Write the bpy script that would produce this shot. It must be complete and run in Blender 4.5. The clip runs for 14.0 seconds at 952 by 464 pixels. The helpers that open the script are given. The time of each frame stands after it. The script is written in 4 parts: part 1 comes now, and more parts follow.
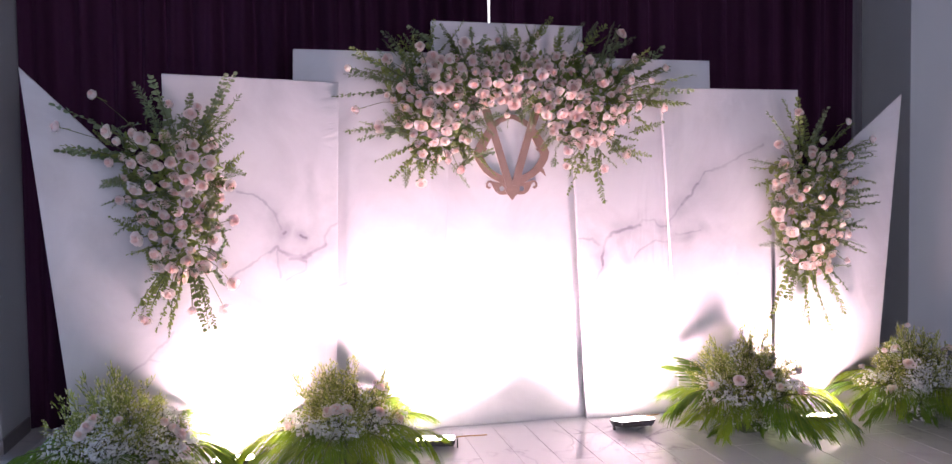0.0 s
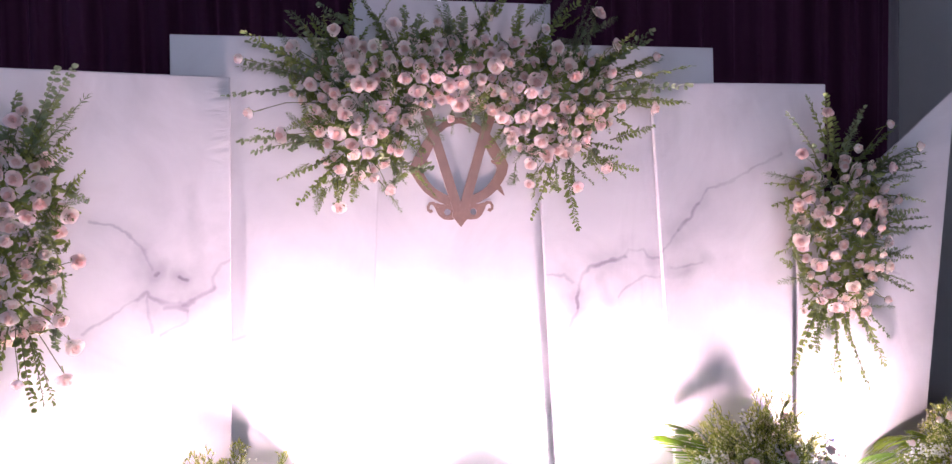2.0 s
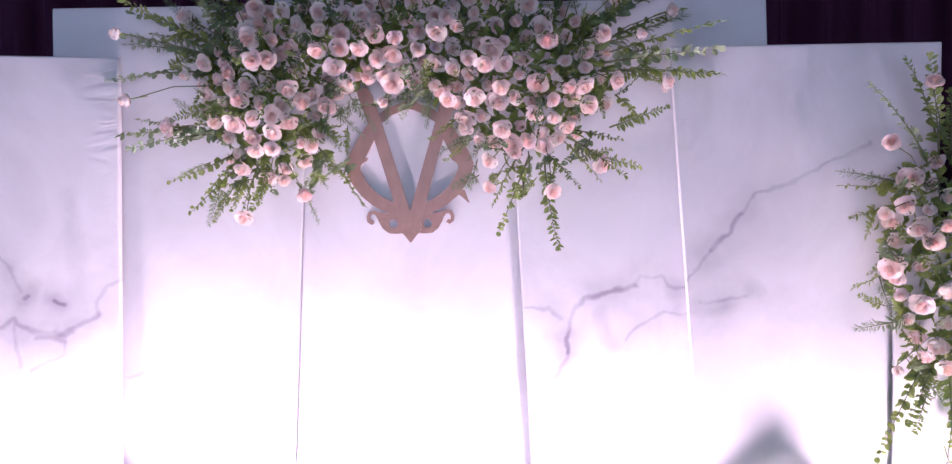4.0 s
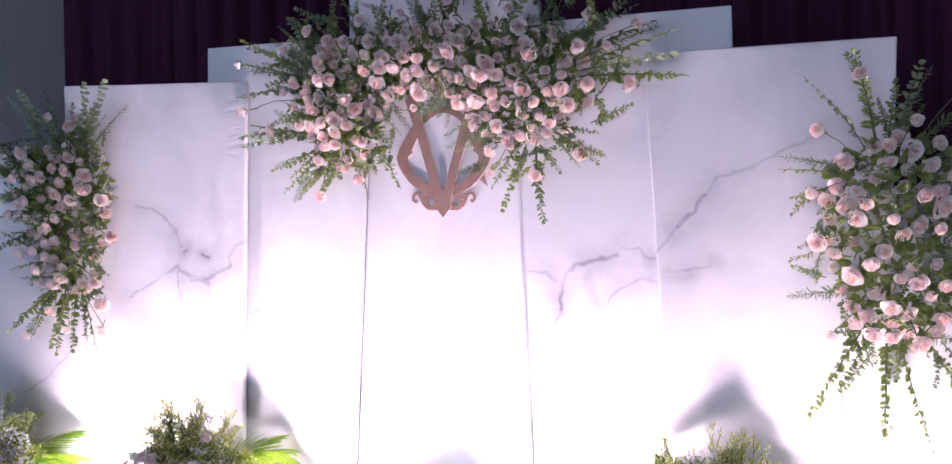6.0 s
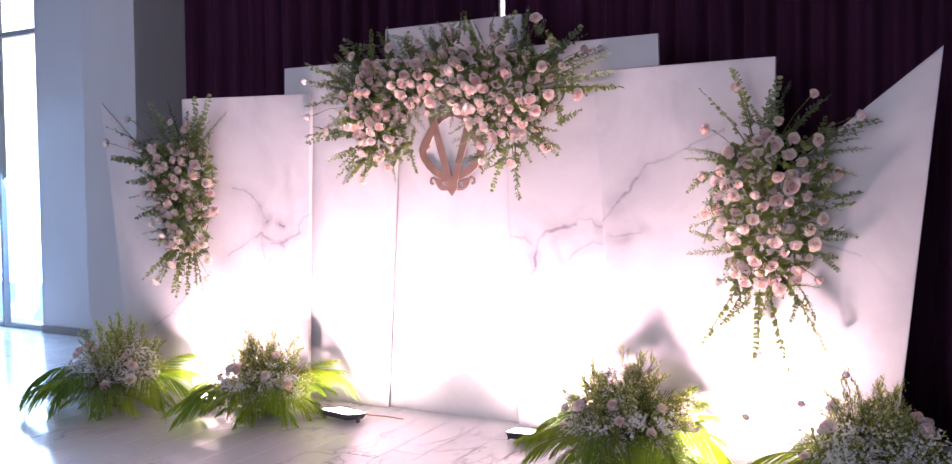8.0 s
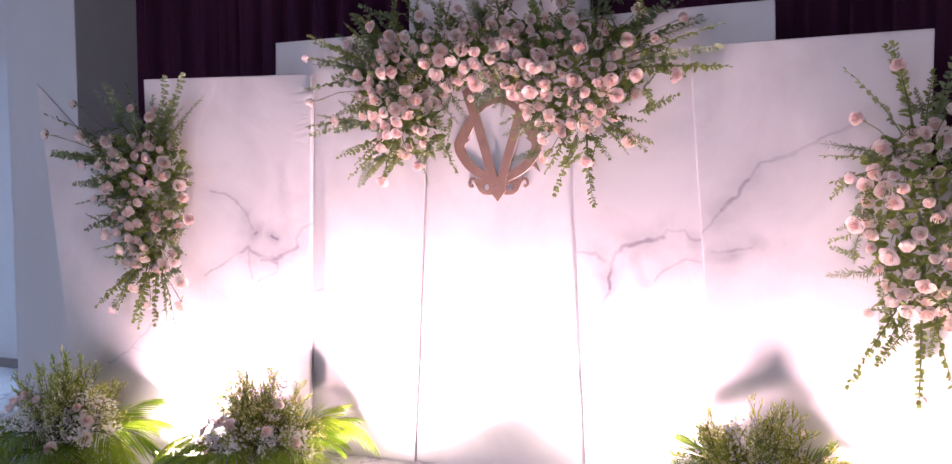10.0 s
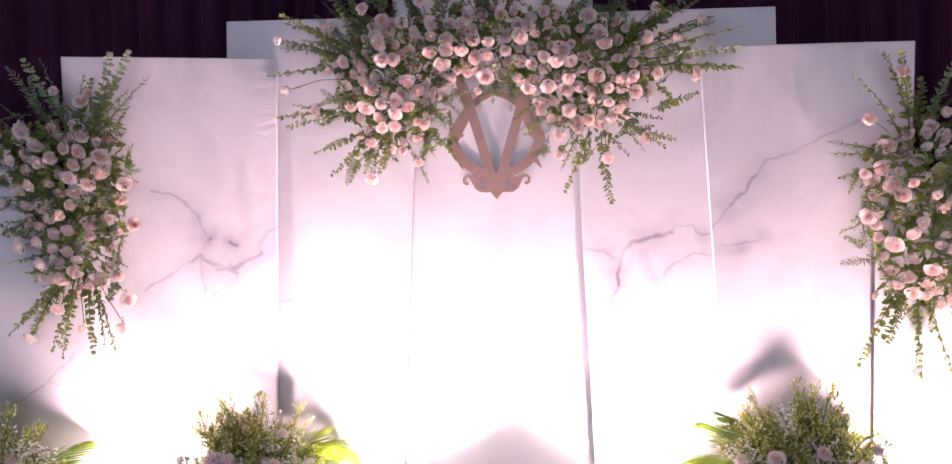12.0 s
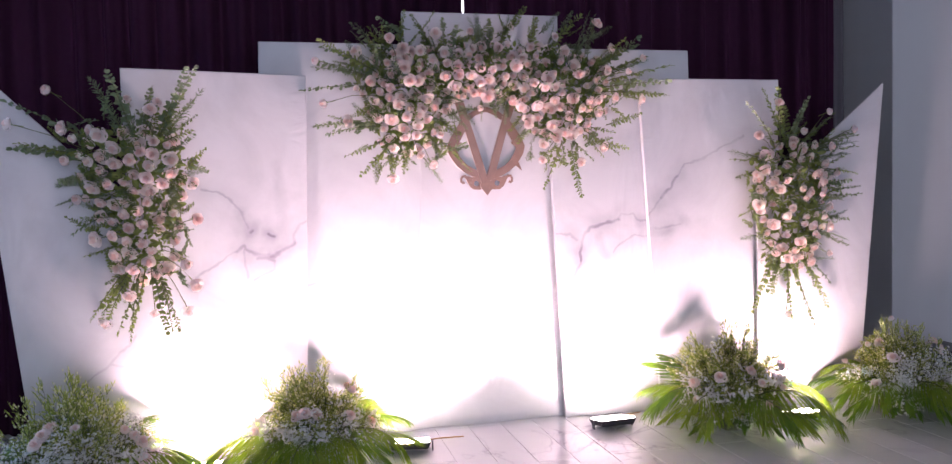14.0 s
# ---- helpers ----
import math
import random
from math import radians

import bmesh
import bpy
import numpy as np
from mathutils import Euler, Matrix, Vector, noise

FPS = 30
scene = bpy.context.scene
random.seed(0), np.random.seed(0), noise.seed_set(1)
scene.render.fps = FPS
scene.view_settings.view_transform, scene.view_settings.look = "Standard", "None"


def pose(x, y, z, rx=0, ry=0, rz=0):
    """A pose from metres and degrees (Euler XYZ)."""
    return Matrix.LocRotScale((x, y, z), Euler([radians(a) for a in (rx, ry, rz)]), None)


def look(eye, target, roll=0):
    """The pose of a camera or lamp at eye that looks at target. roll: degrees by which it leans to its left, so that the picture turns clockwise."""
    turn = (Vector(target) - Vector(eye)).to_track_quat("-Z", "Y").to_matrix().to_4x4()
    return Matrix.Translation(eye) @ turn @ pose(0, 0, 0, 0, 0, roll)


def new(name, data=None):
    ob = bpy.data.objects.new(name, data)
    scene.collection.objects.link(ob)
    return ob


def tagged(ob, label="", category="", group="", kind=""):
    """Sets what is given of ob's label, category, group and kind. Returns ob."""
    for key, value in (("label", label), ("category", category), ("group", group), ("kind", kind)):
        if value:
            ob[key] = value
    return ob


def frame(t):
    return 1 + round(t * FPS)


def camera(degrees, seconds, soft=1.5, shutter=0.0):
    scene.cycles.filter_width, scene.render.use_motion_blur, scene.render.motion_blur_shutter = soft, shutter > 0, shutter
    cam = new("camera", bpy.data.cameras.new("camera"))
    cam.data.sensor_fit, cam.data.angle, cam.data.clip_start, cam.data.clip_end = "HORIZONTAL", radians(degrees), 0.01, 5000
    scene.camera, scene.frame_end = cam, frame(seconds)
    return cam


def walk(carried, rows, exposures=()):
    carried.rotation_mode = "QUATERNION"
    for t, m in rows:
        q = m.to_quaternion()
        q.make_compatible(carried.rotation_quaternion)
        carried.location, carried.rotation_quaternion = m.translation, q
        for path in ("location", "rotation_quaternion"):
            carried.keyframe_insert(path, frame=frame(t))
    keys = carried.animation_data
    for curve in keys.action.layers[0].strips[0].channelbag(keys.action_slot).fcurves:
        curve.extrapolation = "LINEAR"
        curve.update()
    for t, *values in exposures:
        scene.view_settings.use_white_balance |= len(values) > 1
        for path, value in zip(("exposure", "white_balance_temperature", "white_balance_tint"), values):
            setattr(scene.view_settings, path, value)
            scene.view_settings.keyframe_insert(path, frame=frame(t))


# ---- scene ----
cam = camera(59.2, 14.0, 1.38)
METRES, EYE, TILT, LEAN, TURN = 10.85, 1.6, -2.5, 0.7, -12.5
ROWS = [
    (0.0, 0.0, 0.0, 0.0, -0.0, 0.0, -0.0),
    (0.5, 0.0042, 0.0253, 0.0062, -0.19, -0.07, 0.08),
    (1.0, 0.0101, 0.0532, 0.0116, -0.27, -0.09, 0.16),
    (1.5, 0.0209, 0.0833, 0.017, 0.08, -0.25, 0.19),
    (2.0, 0.0346, 0.1163, 0.0196, 0.52, -0.25, 0.22),
    (2.5, 0.0497, 0.1501, 0.0207, 1.15, -0.11, 0.28),
    (3.0, 0.0697, 0.1799, 0.0227, 3.82, -0.16, 0.2),
    (3.5, 0.0956, 0.2065, 0.0243, 8.57, -0.11, -0.02),
    (4.0, 0.1238, 0.2264, 0.0255, 13.49, -0.13, -0.32),
    (6.5, 0.294, 0.1779, 0.0109, 34.74, -0.05, -1.52),
    (7.0, 0.3325, 0.1537, 0.0078, 35.46, 0.05, -1.58),
    (7.5, 0.3759, 0.1271, 0.0067, 35.82, -0.07, -1.6),
    (8.0, 0.3885, 0.1322, 0.0075, 40.37, -1.05, -1.7),
    (8.5, 0.3642, 0.1476, 0.0095, 40.3, -1.08, -1.7),
    (11.0, 0.1995, 0.1605, 0.0126, 26.76, -0.96, -1.02),
    (11.5, 0.1645, 0.1487, 0.011, 21.58, -0.79, -0.73),
    (12.0, 0.1332, 0.129, 0.009, 16.49, -0.69, -0.43),
    (12.5, 0.1027, 0.1051, 0.0066, 12.07, -0.51, -0.15),
    (13.0, 0.0704, 0.0775, 0.0043, 8.17, -0.35, 0.07),
    (13.5, 0.0361, 0.0466, 0.0019, 3.78, -0.27, 0.36),
    (14.0, 0.0086, 0.0136, 0.0001, -0.8, -0.28, 0.66),
]
EXPOSURES = [(0.0, 0.08, 6900, 32), (1.5, 0.06, 6750, 32), (3.0, 0.0, 6250, 32), (4.0, 0.0, 5950, 28), (6.5, 0.04, 6050, 24), (7.4, 0.04, 6050, 24), (7.8, 0.2, 6900, 32), (8.5, 0.18, 7200, 36), (11.0, 0.06, 7250, 36), (12.5, 0.06, 7000, 34), (14.0, 0.08, 6800, 28)]
walk(cam, [(t, pose(0, 0, EYE, TILT, LEAN, TURN) @ pose(METRES * x, METRES * y, METRES * z, 90 + pitch, roll, yaw)) for t, x, y, z, yaw, pitch, roll in ROWS], EXPOSURES)

# ---- light ----
world = bpy.data.worlds.new("world")
scene.world = world
world.use_nodes = True
wn = world.node_tree.nodes
sky = wn.new("ShaderNodeTexSky")
sky.sky_type, sky.sun_disc = "NISHITA", False
sky.sun_elevation, sky.sun_rotation = radians(48), radians(-60)
wn["Background"].inputs["Strength"].default_value = 0.12
world.node_tree.links.new(sky.outputs["Color"], wn["Background"].inputs["Color"])


def lamp(name, kind, energy, colour, m, size=0.1, **more):
    data = bpy.data.lights.new(name, kind)
    data.energy, data.color = energy, colour
    if kind == "AREA":
        data.shape, data.size, data.size_y = "RECTANGLE", size, more["size_y"]
    elif kind == "SPOT":
        data.shadow_soft_size, data.spot_size, data.spot_blend = size, radians(more["cone"]), more["blend"]
    ob = new(name, data)
    ob.matrix_world = m
    return ob


# daylight: first at the tall back window, then front fill from an added, unseen one
WINDOW_W, FLOOD_W, OVERHEAD_FILL_W = 300, 238, 5
lamp("window_daylight", "AREA", WINDOW_W, (0.26, 0.60, 1.0), look((-6.0, 6.60, 2.2), (-5.0, 2.0, 0.6)), 2.3, size_y=3.6)
lamp("window_daylight", "AREA", 325, (0.68, 0.78, 1.0), look((1.5, -7.8, 2.2), (1.5, 5.0, 1.6)), 6.0, size_y=3.6)
# weak overhead fill behind the camera, added; no fittings are in view
for hx in (-0.5, 3.5):
    lamp("hall_ceiling_light", "AREA", OVERHEAD_FILL_W, (1.0, 0.90, 0.92), look((hx, 1.0, 4.9), (hx, 2.4, 0.0)), 1.2, size_y=1.2)


# ---- materials ----
def shader(name, rough=0.5, colour=(0.5, 0.5, 0.5), **more):
    m = bpy.data.materials.new(name)
    m.use_nodes = True
    b = m.node_tree.nodes["Principled BSDF"]
    b.inputs["Base Color"].default_value = (*colour, 1)
    b.inputs["Roughness"].default_value = rough
    for key, value in more.items():
        b.inputs[key.replace("_", " ").title().replace("Ior", "IOR")].default_value = value
    return m, m.node_tree, b


def node(nt, kind, links=(), **values):
    n = nt.nodes.new(kind)
    for key, value in values.items():
        setattr(n, key, value)
    for slot, value in links:
        if isinstance(value, bpy.types.NodeSocket):
            nt.links.new(value, n.inputs[slot])
        else:
            n.inputs[slot].default_value = value
    return n


def ramp(nt, fac, *stops):
    r = node(nt, "ShaderNodeValToRGB", [(0, fac)])
    e = r.color_ramp.elements
    while len(e) < len(stops):
        e.new(0.5)
    for el, (at, c) in zip(e, stops):
        el.position, el.color = at, (*c, 1) if len(c) == 3 else c
    return r.outputs[0]


def noise_of(nt, scale, detail=4, vec=None, rough=0.5, dist=0.0):
    links = [("Scale", scale), ("Detail", detail), ("Roughness", rough), ("Distortion", dist)]
    if vec is not None:
        links.append(("Vector", vec))
    return node(nt, "ShaderNodeTexNoise", links).outputs["Fac"]


def bump(nt, b, height, strength, distance=0.01):
    n = node(nt, "ShaderNodeBump", [("Height", height), ("Strength", strength), ("Distance", distance)])
    nt.links.new(n.outputs[0], b.inputs["Normal"])


def mixed(nt, fac, a, c, mode="MIX"):
    n = node(nt, "ShaderNodeMix", data_type="RGBA", blend_type=mode)
    for slot, value in ((0, fac), (6, a), (7, c)):
        if isinstance(value, bpy.types.NodeSocket):
            nt.links.new(value, n.inputs[slot])
        else:
            n.inputs[slot].default_value = value if slot == 0 else (*value, 1)
    return n.outputs[2]


def varied(name, stops, rough, scale=14, use_random=True, bump_s=0.15, **more):
    """Colour that varies from thing to thing and over each thing."""
    m, nt, b = shader(name, rough, **more)
    f = noise_of(nt, scale, 3)
    if use_random:
        r = node(nt, "ShaderNodeObjectInfo").outputs["Random"]
        g = node(nt, "ShaderNodeNewGeometry").outputs["Random Per Island"]
        f = node(nt, "ShaderNodeMath", [(0, f), (1, r)], operation="ADD").outputs[0]
        f = node(nt, "ShaderNodeMath", [(0, f), (1, g)], operation="ADD").outputs[0]
        f = node(nt, "ShaderNodeMath", [(0, f), (1, 0.3333)], operation="MULTIPLY").outputs[0]
    nt.links.new(ramp(nt, f, *stops), b.inputs["Base Color"])
    if bump_s:
        bump(nt, b, noise_of(nt, scale * 6, 3), bump_s, 0.002)
    return m


def vein_field(nt, p, lines):
    """Least distance from p, in the panel's plane, to the polylines of printed veins."""
    best = None
    for pts in lines:
        for (ax, az), (bx, bz) in zip(pts, pts[1:]):
            a, ab = Vector((ax, 0, az)), Vector((bx - ax, 0, bz - az))
            rel = node(nt, "ShaderNodeVectorMath", [(0, p), (1, a)], operation="SUBTRACT").outputs[0]
            h = node(nt, "ShaderNodeVectorMath", [(0, rel), (1, ab / ab.length_squared)], operation="DOT_PRODUCT").outputs["Value"]
            h = node(nt, "ShaderNodeClamp", [(0, h)]).outputs[0]
            on = node(nt, "ShaderNodeVectorMath", [(0, ab), ("Scale", h)], operation="SCALE").outputs[0]
            d = node(nt, "ShaderNodeVectorMath", [(0, rel), (1, on)], operation="DISTANCE").outputs["Value"]
            best = d if best is None else node(nt, "ShaderNodeMath", [(0, best), (1, d)], operation="MINIMUM").outputs[0]
    return best


def marble_cloth(name, lines=(), thin=(), seed=0.0, pull=None, spots=(), soft=()):
    """White stretched polyester printed with grey marble veins, slightly creased."""
    m, nt, b = shader(name, 0.62, sheen_weight=0.15)
    at = node(nt, "ShaderNodeTexCoord").outputs["Object"]
    flat = node(nt, "ShaderNodeVectorMath", [(0, at), (1, (1, 0, 1))], operation="MULTIPLY").outputs[0]
    off = node(nt, "ShaderNodeVectorMath", [(0, flat), (1, (seed, seed * 2, -seed))], operation="ADD").outputs[0]
    wob = node(nt, "ShaderNodeTexNoise", [("Vector", off), ("Scale", 9.0), ("Detail", 5.0)]).outputs["Color"]
    wob = node(nt, "ShaderNodeVectorMath", [(0, wob), (1, (0.5, 0.5, 0.5))], operation="SUBTRACT").outputs[0]
    wob = node(nt, "ShaderNodeVectorMath", [(0, wob), (1, (0.07, 0, 0.07))], operation="MULTIPLY").outputs[0]
    p = node(nt, "ShaderNodeVectorMath", [(0, flat), (1, wob)], operation="ADD").outputs[0]
    cloud = ramp(nt, noise_of(nt, 1.7, 5, off, 0.6, 0.6), (0.32, (0.43, 0.425, 0.45)), (0.58, (0.52, 0.515, 0.54)))
    patch = noise_of(nt, 6.0, 3, off)
    for group, wide, dark in ((soft, 0.075, 0.34), (lines, 0.026, 0.75), (thin, 0.017, 0.5), (spots, 0.022, 1.0)):
        if not group:
            continue
        d = vein_field(nt, p, group)
        core = node(nt, "ShaderNodeMapRange", [(0, d), (1, 0.0), (2, wide), (3, 1.0), (4, 0.0)], interpolation_type="SMOOTHSTEP").outputs[0]
        halo = node(nt, "ShaderNodeMapRange", [(0, d), (1, 0.0), (2, wide * 6), (3, 0.30), (4, 0.0)], interpolation_type="SMOOTHSTEP").outputs[0]
        both = node(nt, "ShaderNodeMath", [(0, core), (1, halo)], operation="MAXIMUM").outputs[0]
        amt = node(nt, "ShaderNodeMapRange", [(0, patch), (1, 0.35), (2, 0.62), (3, dark * 0.45), (4, dark)]).outputs[0]
        fac = node(nt, "ShaderNodeMath", [(0, both), (1, amt)], operation="MULTIPLY", use_clamp=True).outputs[0]
        cloud = mixed(nt, fac, cloud, (0.13, 0.12, 0.155))
    nt.links.new(cloud, b.inputs["Base Color"])
    long = node(nt, "ShaderNodeVectorMath", [(0, off), (1, (2.6, 1, 1.3))], operation="MULTIPLY").outputs[0]
    crease = noise_of(nt, 1.0, 3, long, 0.55, 0.8)
    weave = noise_of(nt, 420, 2, off)
    h = node(nt, "ShaderNodeMath", [(0, weave), (1, 0.05), (2, crease)], operation="MULTIPLY_ADD").outputs[0]
    if pull:
        # pulled creases beside a stapled edge
        turned = node(nt, "ShaderNodeMapping", [("Vector", flat), ("Rotation", (0, radians(pull[1]), 0)), ("Scale", (1.8, 1, 6.0))]).outputs[0]
        folds = noise_of(nt, 2.0, 3, turned, 0.55, 1.2)
        parts = node(nt, "ShaderNodeSeparateXYZ", [(0, flat)])
        near = node(nt, "ShaderNodeMath", [(0, parts.outputs[0]), (1, pull[0])], operation="SUBTRACT").outputs[0]
        near = node(nt, "ShaderNodeMath", [(0, near)], operation="ABSOLUTE").outputs[0]
        near = node(nt, "ShaderNodeMapRange", [(0, near), (1, 0.01), (2, 0.15), (3, pull[2]), (4, 0.0)], interpolation_type="SMOOTHSTEP").outputs[0]
        high = node(nt, "ShaderNodeMapRange", [(0, parts.outputs[2]), (1, 1.5), (2, 2.0), (3, 0.15), (4, 1.0)]).outputs[0]
        near = node(nt, "ShaderNodeMath", [(0, near), (1, high)], operation="MULTIPLY").outputs[0]
        h = node(nt, "ShaderNodeMath", [(0, folds), (1, near), (2, h)], operation="MULTIPLY_ADD").outputs[0]
    bump(nt, b, h, 0.45, 0.03)
    return m


HEART_PETAL = varied("inner_petal", [(0.2, (0.83, 0.57, 0.52)), (0.5, (0.88, 0.66, 0.61)), (0.85, (0.90, 0.73, 0.68))], 0.55, 9, bump_s=0.05, subsurface_weight=0.10)
PETAL = varied("rose_petal", [(0.2, (0.90, 0.74, 0.71)), (0.5, (0.93, 0.82, 0.79)), (0.85, (0.95, 0.89, 0.86))], 0.55, 9, bump_s=0.05, subsurface_weight=0.10)
WHITE_PETAL = varied("white_blossom", [(0.2, (0.74, 0.74, 0.70)), (0.8, (0.88, 0.86, 0.85))], 0.6, 9, bump_s=0, subsurface_weight=0.1)
LEAF = varied("leaf", [(0.2, (0.085, 0.125, 0.033)), (0.5, (0.165, 0.225, 0.062)), (0.85, (0.31, 0.37, 0.12))], 0.42, 20)
GREY_LEAF = varied("eucalyptus_leaf", [(0.2, (0.10, 0.15, 0.085)), (0.5, (0.17, 0.23, 0.135)), (0.85, (0.27, 0.335, 0.20))], 0.45, 20)
PALM = varied("palm_leaf", [(0.2, (0.05, 0.13, 0.02)), (0.5, (0.13, 0.25, 0.03)), (0.85, (0.30, 0.40, 0.045))], 0.36, 16)
CREAM_BUD = varied("cream_bud", [(0.2, (0.58, 0.56, 0.34)), (0.8, (0.82, 0.79, 0.62))], 0.6, 9, bump_s=0)
TWIG_LEAF = varied("twig_leaf", [(0.2, (0.21, 0.27, 0.05)), (0.5, (0.33, 0.39, 0.09)), (0.85, (0.50, 0.53, 0.18))], 0.5, 20)
STEM = varied("stem", [(0.2, (0.07, 0.09, 0.03)), (0.8, (0.15, 0.16, 0.06))], 0.6, 30)
for leafy in (LEAF, GREY_LEAF, PALM, TWIG_LEAF, CREAM_BUD, WHITE_PETAL, PETAL, HEART_PETAL):
    nt = leafy.node_tree
    out, bsdf = nt.nodes["Material Output"], nt.nodes["Principled BSDF"]
    tr = node(nt, "ShaderNodeBsdfTranslucent")
    base = bsdf.inputs["Base Color"].links[0].from_socket
    # light that passes through a green leaf comes out yellower
    nt.links.new(base if leafy in (PETAL, HEART_PETAL, WHITE_PETAL) else mixed(nt, 1.0, base, (1.8, 1.5, 0.5) if leafy is PALM else (1.15, 1.12, 0.75), "MULTIPLY"), tr.inputs["Color"])
    mx = node(nt, "ShaderNodeMixShader", [(0, 0.26 if leafy in (PETAL, HEART_PETAL, WHITE_PETAL) else 0.40)])
    nt.links.new(bsdf.outputs[0], mx.inputs[1])
    nt.links.new(tr.outputs[0], mx.inputs[2])
    nt.links.new(mx.outputs[0], out.inputs["Surface"])

EMBLEM = varied("rose_gold_board", [(0.3, (0.185, 0.108, 0.084)), (0.7, (0.23, 0.134, 0.104))], 0.42, 5, False)
EMBLEM_EDGE = varied("white_foam_edge", [(0.3, (0.46, 0.36, 0.33)), (0.7, (0.54, 0.44, 0.41))], 0.7, 8, False)
BLACK_METAL = varied("black_lamp_housing", [(0.3, (0.02, 0.02, 0.022)), (0.7, (0.045, 0.045, 0.05))], 0.42, 25, False)
CABLE = varied("cable", [(0.3, (0.35, 0.18, 0.03)), (0.7, (0.45, 0.25, 0.05))], 0.5, 30, False)

VELVET, nt, b = shader("velvet", 0.85, sheen_weight=0.12, sheen_roughness=0.4, sheen_tint=(0.45, 0.12, 0.36, 1.0), specular_ior_level=0.08)
nt.links.new(ramp(nt, noise_of(nt, 1.3, 5), (0.3, (0.028, 0.007, 0.021)), (0.7, (0.052, 0.014, 0.037))), b.inputs["Base Color"])
bump(nt, b, noise_of(nt, 260, 2), 0.2, 0.002)

PLASTER, nt, b = shader("painted_plaster", 0.7)
nt.links.new(ramp(nt, noise_of(nt, 1.1, 6), (0.3, (0.44, 0.445, 0.46)), (0.7, (0.51, 0.515, 0.53))), b.inputs["Base Color"])
bump(nt, b, noise_of(nt, 160, 4), 0.12, 0.003)

GREY_DRAPE = varied("grey_drape", [(0.3, (0.075, 0.068, 0.080)), (0.7, (0.115, 0.105, 0.12))], 0.8, 4, False)
# chosen dark so that the ceiling returns little of the floodlight
DARK_CEILING = varied("dark_ceiling", [(0.3, (0.05, 0.05, 0.055)), (0.7, (0.08, 0.08, 0.085))], 0.8, 3, False)
SKIRTING = varied("dark_skirting", [(0.3, (0.16, 0.14, 0.14)), (0.7, (0.22, 0.20, 0.19))], 0.45, 12, False)
FRAME_METAL = varied("window_frame_metal", [(0.3, (0.20, 0.23, 0.26)), (0.7, (0.27, 0.30, 0.33))], 0.4, 10, False)

FLOOR, nt, b = shader("marble_floor", 0.16, coat_weight=0.7, coat_roughness=0.12)
place = node(nt, "ShaderNodeNewGeometry")
shift = node(nt, "ShaderNodeMath", [(0, node(nt, "ShaderNodeObjectInfo").outputs["Random"]), (1, place.outputs["Random Per Island"])], operation="ADD").outputs[0]
shift = node(nt, "ShaderNodeVectorMath", [(0, (0.25, 0.10, 0.6)), ("Scale", shift)], operation="SCALE").outputs[0]
at = node(nt, "ShaderNodeVectorMath", [(0, place.outputs["Position"]), (1, shift)], operation="ADD").outputs[0]
wv = node(nt, "ShaderNodeTexNoise", [("Vector", at), ("Scale", 1.2), ("Detail", 6.0), ("Distortion", 1.2)]).outputs["Fac"]
line = node(nt, "ShaderNodeMath", [(0, wv), (1, 0.5)], operation="SUBTRACT").outputs[0]
line = node(nt, "ShaderNodeMath", [(0, line)], operation="ABSOLUTE").outputs[0]
veins = ramp(nt, line, (0.0, (0.45, 0.43, 0.49)), (0.012, (0.76, 0.75, 0.79)), (0.05, (0.87, 0.865, 0.88)))
gate = ramp(nt, noise_of(nt, 0.9, 3, at), (0.44, (0, 0, 0)), (0.60, (1, 1, 1)))
nt.links.new(mixed(nt, gate, (0.87, 0.865, 0.88), veins), b.inputs["Base Color"])
nt.links.new(ramp(nt, noise_of(nt, 5, 5, at), (0.3, (0.10,) * 3), (0.7, (0.26,) * 3)), b.inputs["Roughness"])
bump(nt, b, noise_of(nt, 3.0, 3, at), 0.05, 0.02)

GROUT = varied("grey_joint", [(0.3, (0.60, 0.59, 0.61)), (0.7, (0.70, 0.69, 0.71))], 0.8, 9, False)
LENS, nt, b = shader("flood_lens", 0.3, (0.9, 0.9, 0.88))
b.inputs["Emission Color"].default_value = (1.0, 0.93, 0.86, 1)
b.inputs["Emission Strength"].default_value = 150.0
SKYGLOW, nt, b = shader("bright_outdoors", 1.0)
at = node(nt, "ShaderNodeTexCoord").outputs["Object"]
blocks = node(nt, "ShaderNodeTexVoronoi", [("Vector", at), ("Scale", 1.4)], distance="CHEBYCHEV").outputs["Color"]
blocks = ramp(nt, node(nt, "ShaderNodeSeparateXYZ", [(0, blocks)]).outputs[0], (0.2, (0.16, 0.42, 0.62)), (0.55, (0.48, 0.76, 0.92)), (0.8, (0.80, 0.93, 1.0)))
high = node(nt, "ShaderNodeSeparateXYZ", [(0, at)]).outputs[2]
high = node(nt, "ShaderNodeMapRange", [(0, high), (1, 1.2), (2, 2.4), (3, 0.0), (4, 1.0)]).outputs[0]
glow = mixed(nt, high, blocks, (0.86, 0.96, 1.0))
nt.links.new(glow, b.inputs["Emission Color"])
b.inputs["Emission Strength"].default_value = 2.6
GLASS, nt, b = shader("window_glass", 0.02, (0.9, 0.97, 1.0), transmission_weight=1.0, ior=1.02)


# ---- building helpers ----
def mesh_of(name, bm, *mats):
    bmesh.ops.recalc_face_normals(bm, faces=bm.faces)
    me = bpy.data.meshes.new(name)
    bm.to_mesh(me)
    bm.free()
    for m in mats:
        me.materials.append(m)
    return me


